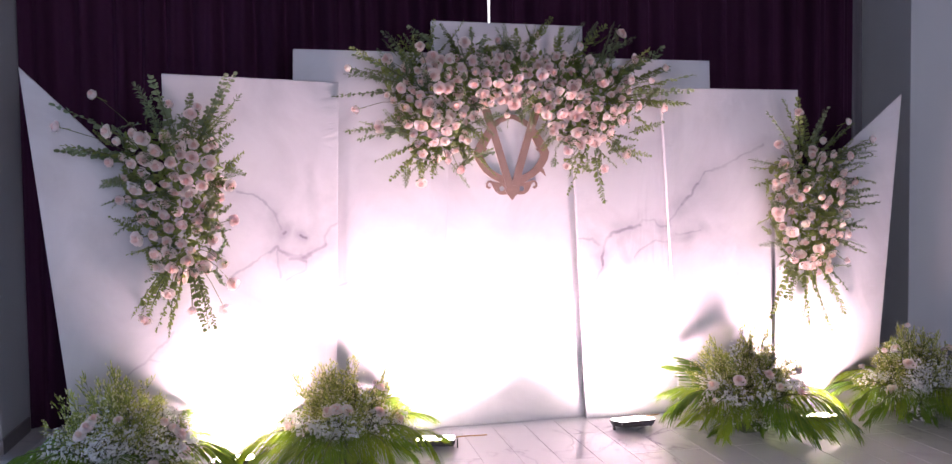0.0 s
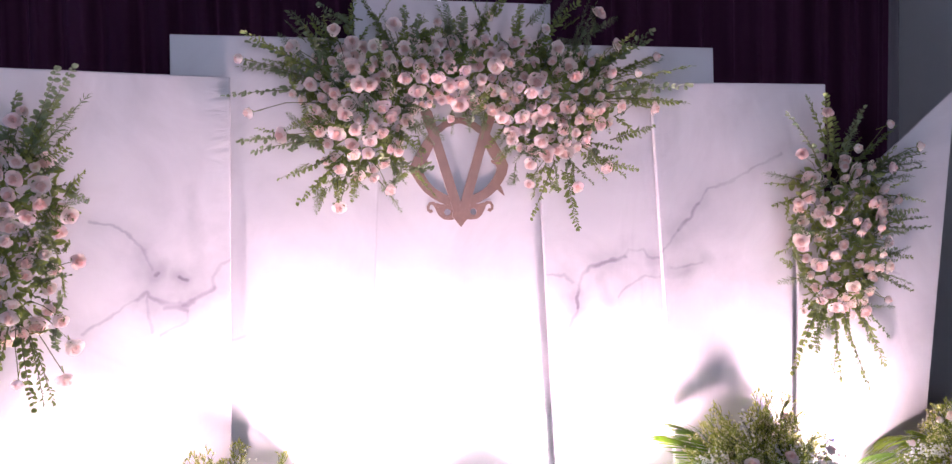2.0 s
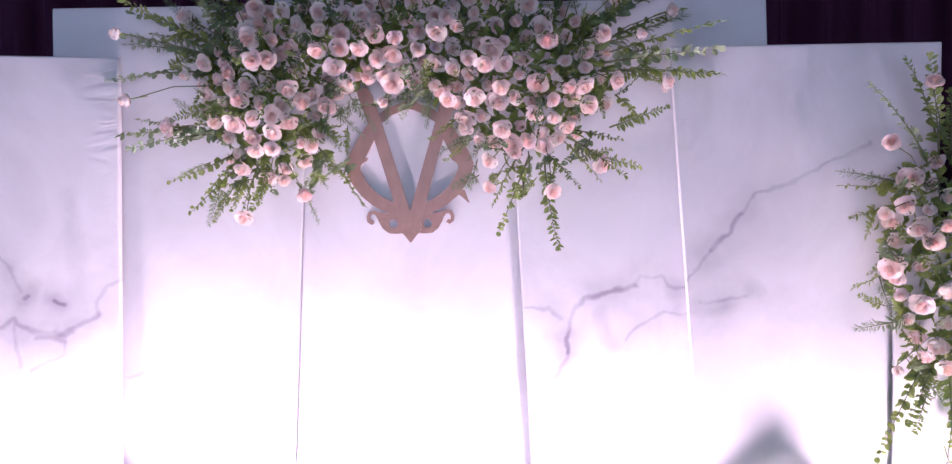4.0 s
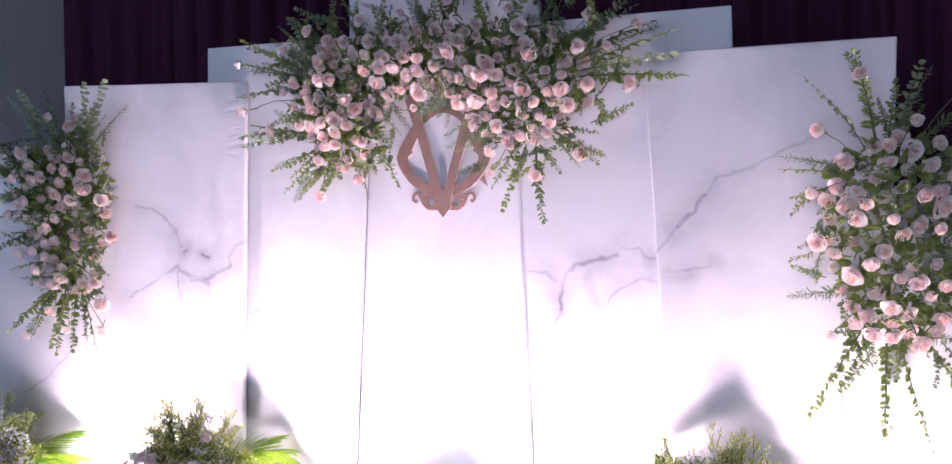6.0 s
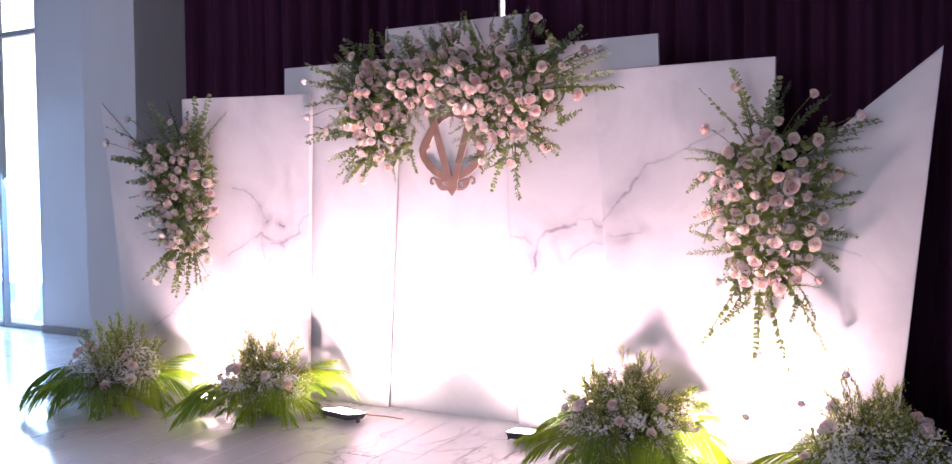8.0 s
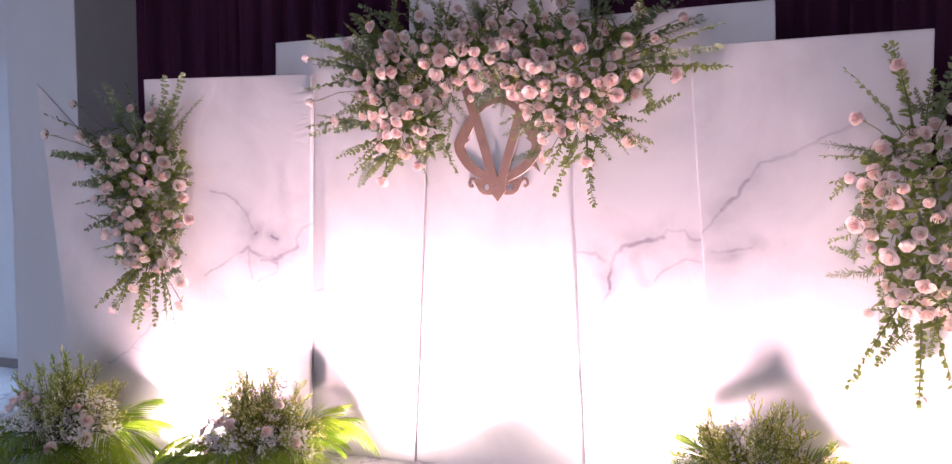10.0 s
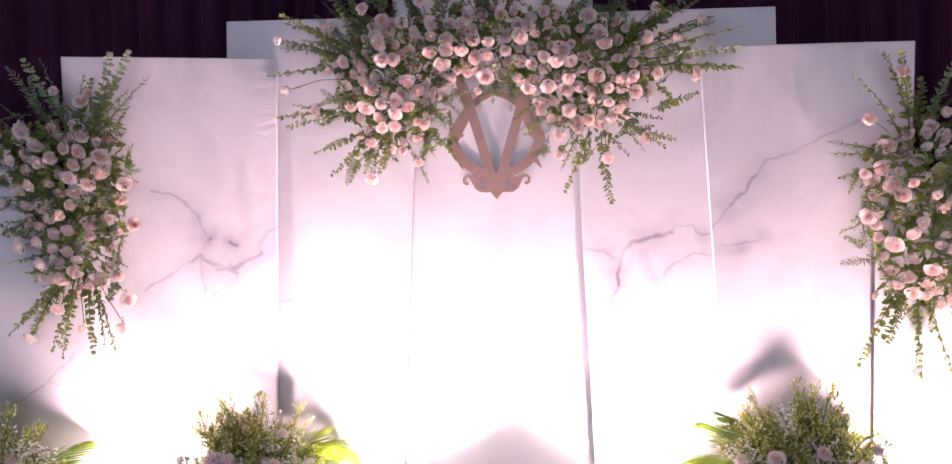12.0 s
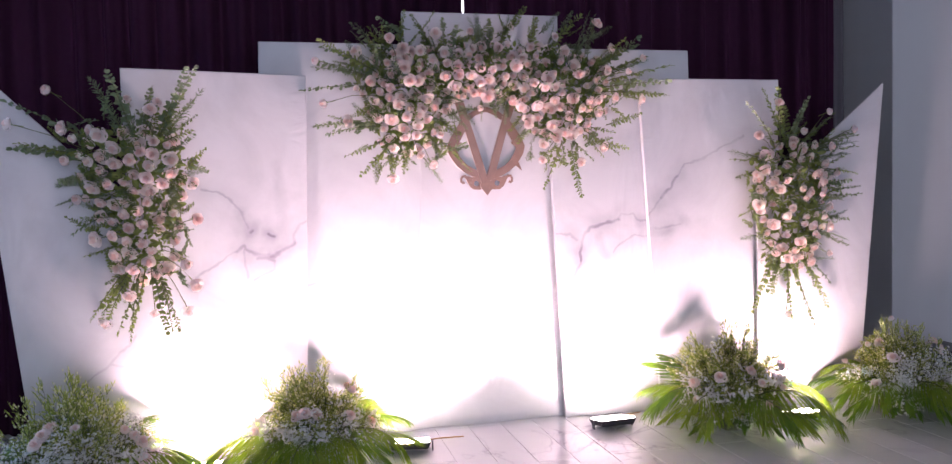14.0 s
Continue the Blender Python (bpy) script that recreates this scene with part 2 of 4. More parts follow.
def part(name, bm, mats, parent=None, label="", smooth=False):
    me = mesh_of(name, bm, *(mats if isinstance(mats, (list, tuple)) else [mats]))
    if smooth:
        me.shade_smooth()
    ob = new(name, me)
    ob.parent = parent
    return tagged(ob, label)


def shared(name, me, parent, m):
    ob = new(name, me)
    ob.parent = parent
    ob.matrix_basis = m
    return ob


def box(bm, lo, hi, bevel=0.0, mat=0, m=None):
    made = bmesh.ops.create_cube(bm, size=1.0)["verts"]
    for v in made:
        v.co = Vector([(a + c) / 2 + (c - a) * k for a, c, k in zip(lo, hi, v.co)])
    faces = {f for v in made for f in v.link_faces}
    for f in faces:
        f.material_index = mat
    if bevel:
        edges = {e for v in made for e in v.link_edges}
        res = bmesh.ops.bevel(bm, geom=list(edges), offset=bevel, segments=2, affect="EDGES", profile=0.6)
        made = list({v for f in res["faces"] for v in f.verts} | {v for v in made if v.is_valid})
        for f in res["faces"]:
            f.material_index = mat
    if m is not None:
        for v in made:
            v.co = m @ v.co
    return bm


def thing(name, m=None, **tags):
    ob = new(name)
    ob.empty_display_size = 0.1
    if m is not None:
        ob.matrix_world = m
    return tagged(ob, **tags)


def tube(bm, pts, radius, sides=6, mat=0):
    rings = []
    for i, p in enumerate(pts):
        d = (pts[min(i + 1, len(pts) - 1)] - pts[max(i - 1, 0)]).normalized()
        u = d.orthogonal().normalized()
        w = d.cross(u)
        r = radius[i] if isinstance(radius, (list, tuple)) else radius
        rings.append([bm.verts.new(p + (u * math.cos(a) + w * math.sin(a)) * r) for a in [2 * math.pi * k / sides for k in range(sides)]])
    for a, c in zip(rings, rings[1:]):
        for k in range(sides):
            bm.faces.new((a[k], a[(k + 1) % sides], c[(k + 1) % sides], c[k])).material_index = mat
    return rings


# ---- the hall ----
def structure(name, boxes, mat, label="", bevel=0.0):
    bm = bmesh.new()
    for lo, hi in boxes:
        box(bm, lo, hi, bevel)
    ob = part(name, bm, mat)
    return tagged(ob, label, kind="structure")


TOP = 5.2
floor = structure("floor", [((-9.0, -8.0, -0.30), (11.0, 7.4, -0.004))], GROUT, "glossy white marble-look plank floor with fine joints")
# the ceiling is out of view; its darkness keeps bounced light down
structure("ceiling", [((-9.0, -8.0, TOP), (11.0, 7.4, TOP + 0.2))], DARK_CEILING, "unseen ceiling, made dark grey to hold back bounced light")
structure("column_left", [((-2.52, 5.75, 0), (-1.81, 6.75, TOP))], PLASTER, "white painted square column beside the curtain", 0.008)
structure("column_right", [((5.005, 6.00, 0), (5.80, 6.75, TOP))], PLASTER, "white painted square column beside the curtain", 0.008)
structure("wall_back", [((-4.65, 6.75, 0), (11.0, 7.0, TOP)), ((-7.2, 6.75, 4.3), (-4.65, 7.0, TOP)), ((-9.0, 6.75, 0), (-7.2, 7.0, TOP))], PLASTER, "white painted back wall")
structure("wall_right", [((10.8, -8.0, 0), (11.0, 6.75, TOP))], PLASTER, "white painted side wall")
# unseen wall behind the camera; its window opening is added for the front fill
structure("wall_front", [((-9.0, -8.2, 0), (-1.5, -8.0, TOP)), ((4.5, -8.2, 0), (11.0, -8.0, TOP)), ((-1.5, -8.2, 4.3), (4.5, -8.0, TOP))], PLASTER, "unseen white painted far wall with an added window opening")
structure("wall_left", [((-9.0, -8.0, 0), (-8.8, 6.75, TOP))], PLASTER, "white painted side wall")
structure("baseboard", [((-4.65, 6.735, 0), (-2.52, 6.75, 0.09)), ((-2.52, 5.735, 0), (-1.795, 5.75, 0.10)), ((-1.81, 5.75, 0), (-1.795, 6.30, 0.10)), ((4.99, 5.985, 0), (5.80, 6.00, 0.10))], SKIRTING, "dark low skirting board")


def window(name, lo, hi, along_x, posts, bars, label):
    root = thing(name, kind="structure", label=label)
    wide = 0.05
    def rail(nm, u0, u1, z0, z1, mat, d0, d1):
        bm = bmesh.new()
        box(bm, (u0, d0, z0) if along_x else (d0, u0, z0), (u1, d1, z1) if along_x else (d1, u1, z1), 0.004 if mat is FRAME_METAL else 0)
        return part(nm, bm, mat, root)
    (u0, d, z0), (u1, _, z1) = lo, hi
    edges = [u0] + list(posts) + [u1]
    for u in edges:
        rail("window_frame", u - wide / 2, u + wide / 2, z0, z1, FRAME_METAL, d - 0.04, d + 0.04)
    for z in [z0 + 0.03] + list(bars) + [z1 - 0.03]:
        rail("window_frame", u0, u1, z - 0.03, z + 0.03, FRAME_METAL, d - 0.035, d + 0.035)
    for a, c in zip(edges, edges[1:]):
        pane = rail("pane", a + wide / 2, c - wide / 2, z0 + 0.06, z1 - 0.06, GLASS, d - 0.004, d + 0.004)
        pane.visible_shadow = False


window("window_1", (-7.2, 6.86, 0.0), (-4.65, 6.86, 4.3), True, (-6.35, -5.5), (3.54,), "tall daylight window with slim grey metal frame")
# added window behind the camera, out of view, to go with the front fill
window("unseen_fill_window", (-1.5, -8.1, 0.0), (4.5, -8.1, 4.3), True, (0.5, 2.5), (3.54,), "tall daylight window with slim grey metal frame")
# the second glowing sheet is added too, outside the unseen window
for nm, lo, hi in (("backdrop", (-11.0, 9.5, -1.0), (-2.5, 9.6, 7.0)), ("backdrop", (-7.0, -11.6, -1.0), (10.0, -11.5, 7.0))):
    structure(nm, [(lo, hi)], SKYGLOW, "bright hazy daylight outside the window")


# ---- stage curtain ----
def curtain(name, x0, x1, y, top, seed, label, mat=None, low=0.01):
    rng = random.Random(seed)
    bm = bmesh.new()
    n = int((x1 - x0) / 0.018)
    phase, cols, x = 0.0, [], x0
    for i in range(n + 1):
        x = x0 + (x1 - x0) * i / n
        phase += (x1 - x0) / n * (29 + 15 * noise.noise((x * 1.7, seed, 0)))
        deep = 0.060 + 0.035 * noise.noise((x * 2.3, seed, 5))
        cols.append((x, phase, deep))
    rows = [low, 0.6, 1.3, 2.0, 2.7, 3.4, 4.2, top]
    grid = []
    for z in rows:
        line = []
        for x, ph, deep in cols:
            sway = 0.35 * noise.noise((x * 1.2, z * 0.5, seed))
            # the ends come forward to the columns
            ends = 0.10 * math.exp(-abs(x - x0) / 0.10) if x0 < -1 else 0.0
            line.append(bm.verts.new((x, y - ends + deep * math.sin(ph + sway) + 0.02 * math.sin(2.1 * ph + 1), z)))
        grid.append(line)
    for a, c in zip(grid, grid[1:]):
        for k in range(len(a) - 1):
            bm.faces.new((a[k], a[k + 1], c[k + 1], c[k]))
    ob = part(name, bm, mat or VELVET, None, label, True)
    mod = ob.modifiers.new("cloth", "SOLIDIFY")
    mod.thickness = 0.006
    return tagged(ob, category="curtain", group="stage curtains")


curtain("stage_curtain", -1.80, 1.520, 6.38, TOP - 0.06, 3, "dark plum velvet stage curtain in deep folds")
curtain("stage_curtain", 1.553, 4.765, 6.38, TOP - 0.06, 8, "dark plum velvet stage curtain in deep folds")
curtain("side_drape", 4.70, 4.99, 6.60, TOP - 0.06, 15, "dull grey-mauve drape hanging beside the column", GREY_DRAPE, 0.12)
structure("backdrop", [((1.495, 6.47, 0.0), (1.577, 6.48, TOP))], SKYGLOW, "thin bright gap of daylight between the curtains")


# ---- backdrop panels ----
def panel(name, outline, y_at, thick, mat, label):
    """A framed board, covered in cloth. outline: x, z corners, anticlockwise from the lower inner one; y_at: (x0, y0, x1, y1) of its front."""
    x0, y0, x1, y1 = y_at
    def yy(x):
        return y0 + (y1 - y0) * (x - x0) / (x1 - x0)
    bm = bmesh.new()
    front = [bm.verts.new((x, yy(x), z)) for x, z in outline]
    back = [bm.verts.new((x, yy(x) + thick, z)) for x, z in outline]
    bm.faces.new(front)
    bm.faces.new(back[::-1])
    for k in range(len(front)):
        j = (k + 1) % len(front)
        bm.faces.new((front[k], back[k], back[j], front[j]))
    bmesh.ops.recalc_face_normals(bm, faces=bm.faces)
    bmesh.ops.bevel(bm, geom=list(bm.edges), offset=0.006, segments=2, affect="EDGES", profile=0.6)
    root = thing(name, label=label, category="backdrop panel", group="backdrop panels")
    part("cloth_cover", bm, mat, root)
    # the timber stand behind it
    xs = [p[0] for p in outline]
    for x in (min(xs) + 0.25, max(xs) - 0.25):
        part("stand_post", box(bmesh.new(), (x - 0.02, yy(x) + thick + 0.002, 0.0), (x + 0.02, yy(x) + thick + 0.04, 1.3), 0.003), SKIRTING, root)
    return root


CLOTH_L = marble_cloth("marble_cloth_a", [[(-0.126, 1.248), (-0.087, 1.288), (-0.069, 1.271), (-0.014, 1.239), (0.062, 1.216), (0.121, 1.233), (0.212, 1.299)]],
                       [[(-0.37, 1.11), (-0.255, 1.184), (-0.20, 1.222), (-0.126, 1.248)], [(0.212, 1.299), (0.209, 1.344), (0.256, 1.414), (0.31, 1.45)], [(-0.32, 1.64), (-0.221, 1.629), (-0.159, 1.60), (-0.088, 1.51), (-0.064, 1.412)], [(-0.079, 1.26), (-0.075, 1.096)], [(0.093, 1.19), (0.093, 1.135), (-0.029, 1.07)]], 1.3, (0.31, -32, 0.75),
                       [[(0.0, 1.213), (0.091, 1.20)], [(-0.055, 1.375), (-0.046, 1.385)], [(0.062, 1.36), (0.088, 1.335)], [(0.062, 1.216), (0.121, 1.233)]],
                       [[(0.125, 1.80), (0.136, 1.665), (0.146, 1.543), (0.163, 1.442), (0.144, 1.332), (0.116, 1.234)], [(-0.088, 1.51), (-0.051, 1.38), (-0.017, 1.42)], [(0.058, 1.365), (0.09, 1.325)], [(-0.14, 1.24), (-0.035, 1.20), (0.09, 1.20)]])
CLOTH_NL = marble_cloth("marble_cloth_b", [], [[(0.29, 1.01), (0.43, 1.04), (0.56, 1.12), (0.67, 1.12)]], 4.1)
CLOTH_C = marble_cloth("marble_cloth_c", [], [], 7.7)
CLOTH_NR = marble_cloth("marble_cloth_d", [[(2.16, 1.181), (2.183, 1.285), (2.225, 1.316), (2.342, 1.337), (2.444, 1.374)]],
                        [[(2.444, 1.374), (2.478, 1.417), (2.546, 1.412), (2.588, 1.369), (2.68, 1.35)], [(2.079, 0.957), (2.129, 1.019), (2.159, 1.083), (2.16, 1.181)], [(2.407, 1.146), (2.476, 1.209), (2.562, 1.247), (2.68, 1.243)], [(1.977, 1.293), (2.076, 1.281), (2.133, 1.238)]], 2.9, None,
                        [[(2.0, 0.868), (2.05, 0.864)], [(2.16, 1.16), (2.158, 1.10)]], [[(2.30, 1.25), (2.34, 1.12)], [(2.60, 1.38), (2.62, 1.26)]])
CLOTH_R = marble_cloth("marble_cloth_e", [[(2.75, 1.523), (2.819, 1.587), (2.871, 1.667)]], [[(2.65, 1.40), (2.689, 1.444), (2.75, 1.523)], [(2.871, 1.667), (2.93, 1.75), (3.06, 1.79), (3.19, 1.84), (3.24, 1.88), (3.40, 1.95)], [(2.697, 1.305), (2.80, 1.312), (2.887, 1.331)]], 5.5, (2.62, 62, 0.3), [], [[(2.91, 1.35), (2.935, 1.352)], [(2.688, 1.281), (2.817, 1.284)]])
CLOTH_WL = marble_cloth("marble_cloth_f", [], [[(-0.70, 0.80), (-0.84, 0.66), (-1.0, 0.55)], [(-0.84, 0.66), (-0.72, 0.60)]], 8.8)
CLOTH_WR = marble_cloth("marble_cloth_g", [], [[(3.62, 1.45), (3.85, 1.32), (4.15, 1.22)]], 9.9)

panel("backdrop_panel", [(0.95, 0.0), (2.05, 0.0), (2.04, 2.785), (0.955, 2.785)], (0.955, 5.645, 2.04, 5.665), 0.03, CLOTH_C, "tall centre panel in white marble-print cloth, behind the others")
panel("backdrop_panel", [(-0.02, 0.0), (0.965, 0.0), (1.105, 2.565), (0.037, 2.565)], (0, 5.605, 1.1, 5.62), 0.02, CLOTH_NL, "middle-height panel in white marble-print cloth")
panel("backdrop_panel", [(2.03, 0.0), (3.05, 0.0), (2.99, 2.555), (1.92, 2.555)], (0, 5.61, 3, 5.61), 0.035, CLOTH_NR, "middle-height panel with a branching grey marble vein")
panel("backdrop_panel", [(-0.70, 0.0), (0.265, 0.0), (0.325, 2.35), (-0.73, 2.345)], (-0.724, 5.283, 0.30, 5.555), 0.035, CLOTH_L, "low panel in white cloth with a blotchy grey marble vein")
panel("backdrop_panel", [(2.735, 0.0), (3.66, 0.0), (3.685, 2.35), (2.585, 2.35)], (2.6, 5.56, 3.7, 5.57), 0.035, CLOTH_R, "low panel in white cloth with thin grey marble veins")
panel("backdrop_wing", [(-1.215, 0.0), (-0.60, 0.0), (-0.60, 1.46), (-1.455, 2.345)], (-1.453, 5.105, -0.6, 5.275), 0.018, CLOTH_WL, "pointed side wing in white marble-print cloth")
panel("backdrop_wing", [(3.47, 0.0), (4.31, 0.0), (4.525, 2.33), (3.47, 1.46)], (3.47, 5.515, 4.52, 5.515), 0.018, CLOTH_WR, "pointed side wing in white marble-print cloth")


# ---- emblem ----
def ribbon(pts, y, depth):
    """A flat strip, cut out of board: points are x, z, half width."""
    bm = bmesh.new()
    left, right = [], []
    for i, (x, z, w) in enumerate(pts):
        ax, az, _ = pts[max(i - 1, 0)]
        bx, bz, _ = pts[min(i + 1, len(pts) - 1)]
        d = Vector((bx - ax, bz - az)).normalized()
        left.append((x - d.y * w, z + d.x * w))
        right.append((x + d.y * w, z - d.x * w))
    def col(q):
        return bm.verts.new((q[0], y, q[1])), bm.verts.new((q[0], y + depth, q[1]))
    ls, rs = [col(q) for q in left], [col(q) for q in right]
    for k in range(len(pts) - 1):
        bm.faces.new((ls[k][0], ls[k + 1][0], rs[k + 1][0], rs[k][0])).material_index = 0
        bm.faces.new((ls[k][1], rs[k][1], rs[k + 1][1], ls[k + 1][1])).material_index = 1
        bm.faces.new((ls[k][0], ls[k][1], ls[k + 1][1], ls[k + 1][0])).material_index = 1
        bm.faces.new((rs[k][0], rs[k + 1][0], rs[k + 1][1], rs[k][1])).material_index = 1
    for k in (0, -1):
        bm.faces.new((ls[k][0], rs[k][0], rs[k][1], ls[k][1])).material_index = 1
    return bm


def emblem(ex, ey, ez):
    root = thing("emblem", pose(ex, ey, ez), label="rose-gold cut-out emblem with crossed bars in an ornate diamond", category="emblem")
    root.scale = (1.0, 0.6, 1.0)
    mats = [EMBLEM, EMBLEM_EDGE]
    for s in (-1, 1):
        arm = [(-0.128, 0.505, 0.022), (-0.152, 0.478, 0.028), (-0.172, 0.446, 0.031), (-0.196, 0.405, 0.033), (-0.220, 0.365, 0.034), (-0.238, 0.325, 0.033), (-0.232, 0.292, 0.030), (-0.210, 0.252, 0.028), (-0.180, 0.212, 0.027), (-0.145, 0.182, 0.026), (-0.100, 0.156, 0.026), (-0.045, 0.135, 0.026)]
        part("diamond_side", ribbon([(x * s, z, w) for x, z, w in arm], 0.002 * (s + 1), 0.022), mats, root)
        part("cusp", ribbon([(-0.215 * s, 0.355, 0.020), (-0.196 * s, 0.350, 0.016), (-0.182 * s, 0.353, 0.008), (-0.174 * s, 0.358, 0.002)], 0.006 + 0.001 * s, 0.016), mats, root)
        part("slanted_bar", ribbon([(-0.195 * s, 0.645, 0.022), (-0.176 * s, 0.61, 0.030), (-0.12 * s, 0.44, 0.026), (-0.018 * s, 0.10, 0.027)], -0.003 + 0.001 * s, 0.026), mats, root)
        ring = [(-0.072 + 0.028 * math.cos(radians(d)), 0.080 + 0.028 * math.sin(radians(d)), 0.010) for d in range(-90, 271, 24)]
        part("scroll_ring", ribbon([(x * s, z, w) for x, z, w in ring], 0.012 + 0.001 * s, 0.016), mats, root)
        part("scroll_web", ribbon([(-0.030 * s, 0.112, 0.016), (-0.070 * s, 0.114, 0.012), (-0.104 * s, 0.105, 0.018), (-0.135 * s, 0.122, 0.010)], 0.0135 + 0.001 * s, 0.014), mats, root)
        curl = [(-0.030, 0.052, 0.012), (-0.060, 0.047, 0.010), (-0.088, 0.050, 0.011), (-0.108, 0.068, 0.013), (-0.122, 0.094, 0.013), (-0.134, 0.116, 0.011), (-0.150, 0.130, 0.009), (-0.168, 0.128, 0.008), (-0.178, 0.112, 0.008), (-0.177, 0.094, 0.008), (-0.165, 0.085, 0.009), (-0.155, 0.092, 0.009)]
        part("scroll", ribbon([(x * s, z, w) for x, z, w in curl], 0.015 + 0.001 * s, 0.013), mats, root)
        part("arch", ribbon([(-0.135 * s, 0.515, 0.020), (-0.105 * s, 0.532, 0.020), (-0.080 * s, 0.552, 0.018), (-0.050 * s, 0.562, 0.017), (-0.025 * s, 0.574, 0.017), (0.0, 0.577, 0.017)], 0.018 + 0.001 * s, 0.010), mats, root)
    part("swash", ribbon([(0.185, 0.225, 0.022), (0.222, 0.205, 0.014), (0.248, 0.165, 0.002)], 0.020, 0.008), mats, root)
    part("tip", ribbon([(0.0, 0.14, 0.030), (0.0, 0.058, 0.048), (0.0, 0.0, 0.002)], 0.000, 0.020), mats, root)
    part("standoff", box(bmesh.new(), (-0.02, 0.0225, 0.05), (0.02, 0.034, 0.12)), EMBLEM_EDGE, root)
    return root


emblem(1.508, 5.636, 1.565)


# ---- flowers ----
def shell_petal(bm, m, half, radius, low, tall, curl, mat, heart, skew=0.07, nu=4, nv=4):
    """One cupped petal, a piece of a shell round the z axis, with a rolled rim."""
    grid = []
    for j in range(nv + 1):
        v = j / nv
        row = []
        for i in range(nu + 1):
            u = 2 * i / nu - 1
            a = half * u * (0.55 + 0.45 * math.sin(math.pi * min(1, 0.15 + 0.75 * v)))
            r = radius * (0.18 + 0.82 * math.sin(min(1.0, v * 1.35) * math.pi / 2) ** 0.8) * (1 + skew * u) + curl * max(0.0, v - 0.55) ** 2 * 4
            z = low + tall * v * (1 - 0.16 * u * u * v) - abs(curl) * max(0.0, v - 0.8) * 1.6
            row.append(bm.verts.new(m @ Vector((r * math.sin(a), r * math.cos(a), z))))
        grid.append(row)
    for a, c in zip(grid, grid[1:]):
        for k in range(nu):
            f = bm.faces.new((a[k], a[k + 1], c[k + 1], c[k]))
            f.smooth, f.material_index = True, mat
    bm.faces.new((grid[0][0], grid[0][1], heart)).material_index = mat


def rose_mesh(seed, open_up):
    """A garden rose, 1 across, facing +z: shells of petals round a closed heart."""
    rng = random.Random(seed)
    bm = bmesh.new()
    heart = bm.verts.new((0, 0, -0.03))
    for ring, (count, r, low, tall, curl) in enumerate((
            (2, 0.05, 0.10, 0.45, -0.02), (3, 0.11, 0.07, 0.49, 0.0), (4, 0.18, 0.05, 0.48, 0.02), (5, 0.26, 0.03, 0.45, 0.04),
            (5, 0.34, 0.0, 0.41, 0.05), (6, 0.42, -0.03, 0.34, 0.07))):
        wide = 0.62 + 0.38 * open_up
        for k in range(count):
            a = 360 * (k + 0.37 * ring) / count + rng.uniform(-12, 12)
            m = pose(0, 0, 0, 0, 0, a) @ pose(0, 0, 0, -rng.uniform(-4, 5) - (0, 0, 1, 2, 4, 6)[ring] * open_up + rng.uniform(-1, 1) * 2 * ring, rng.uniform(-6, 6), 0)
            shell_petal(bm, m, math.pi / count * 1.32, r * wide, low, tall * rng.uniform(0.93, 1.06), curl * open_up, 0 if ring > 2 else 1, heart, rng.choice((-1, 1)) * 0.08)
    for k in range(5):
        shell_petal(bm, pose(0, 0, -0.06, 0, 0, 72 * k), 0.30, 0.40 * (0.6 + 0.3 * open_up), 0.0, 0.16, 0.05, 2, heart, 0.0, 2, 3)
    tube(bm, [Vector((0, 0, -0.9)), Vector((0.03, 0, -0.4)), Vector((0, 0, 0.05))], 0.03, 5, 2)
    return mesh_of("rose", bm, PETAL, HEART_PETAL, LEAF)


ROSES = [rose_mesh(s, o) for s, o in ((1, 1.0), (2, 0.8), (3, 1.3), (4, 0.55), (5, 1.1))]
BUD = rose_mesh(9, 0.3)


def leaf(bm, m, long, wide, fold=0.25, mat=0, stem=None, sag=0.25):
    pts = []
    for v, w in ((0, 0.05), (0.3, 0.85), (0.62, 0.95), (0.88, 0.5), (1.0, 0.0)):
        z = -sag * v * v * long
        pts.append((Vector((-w * wide / 2, v * long, z + w * wide * fold)), Vector((0, v * long, z)), Vector((w * wide / 2, v * long, z + w * wide * fold))))
    vs = [[bm.verts.new(m @ p) for p in row] for row in pts]
    for a, c in zip(vs, vs[1:]):
        for k in (0, 1):
            f = bm.faces.new((a[k], a[k + 1], c[k + 1], c[k]))
            f.material_index = mat
    if stem is not None:
        bm.faces.new((vs[0][0], vs[0][1], stem)).material_index = mat


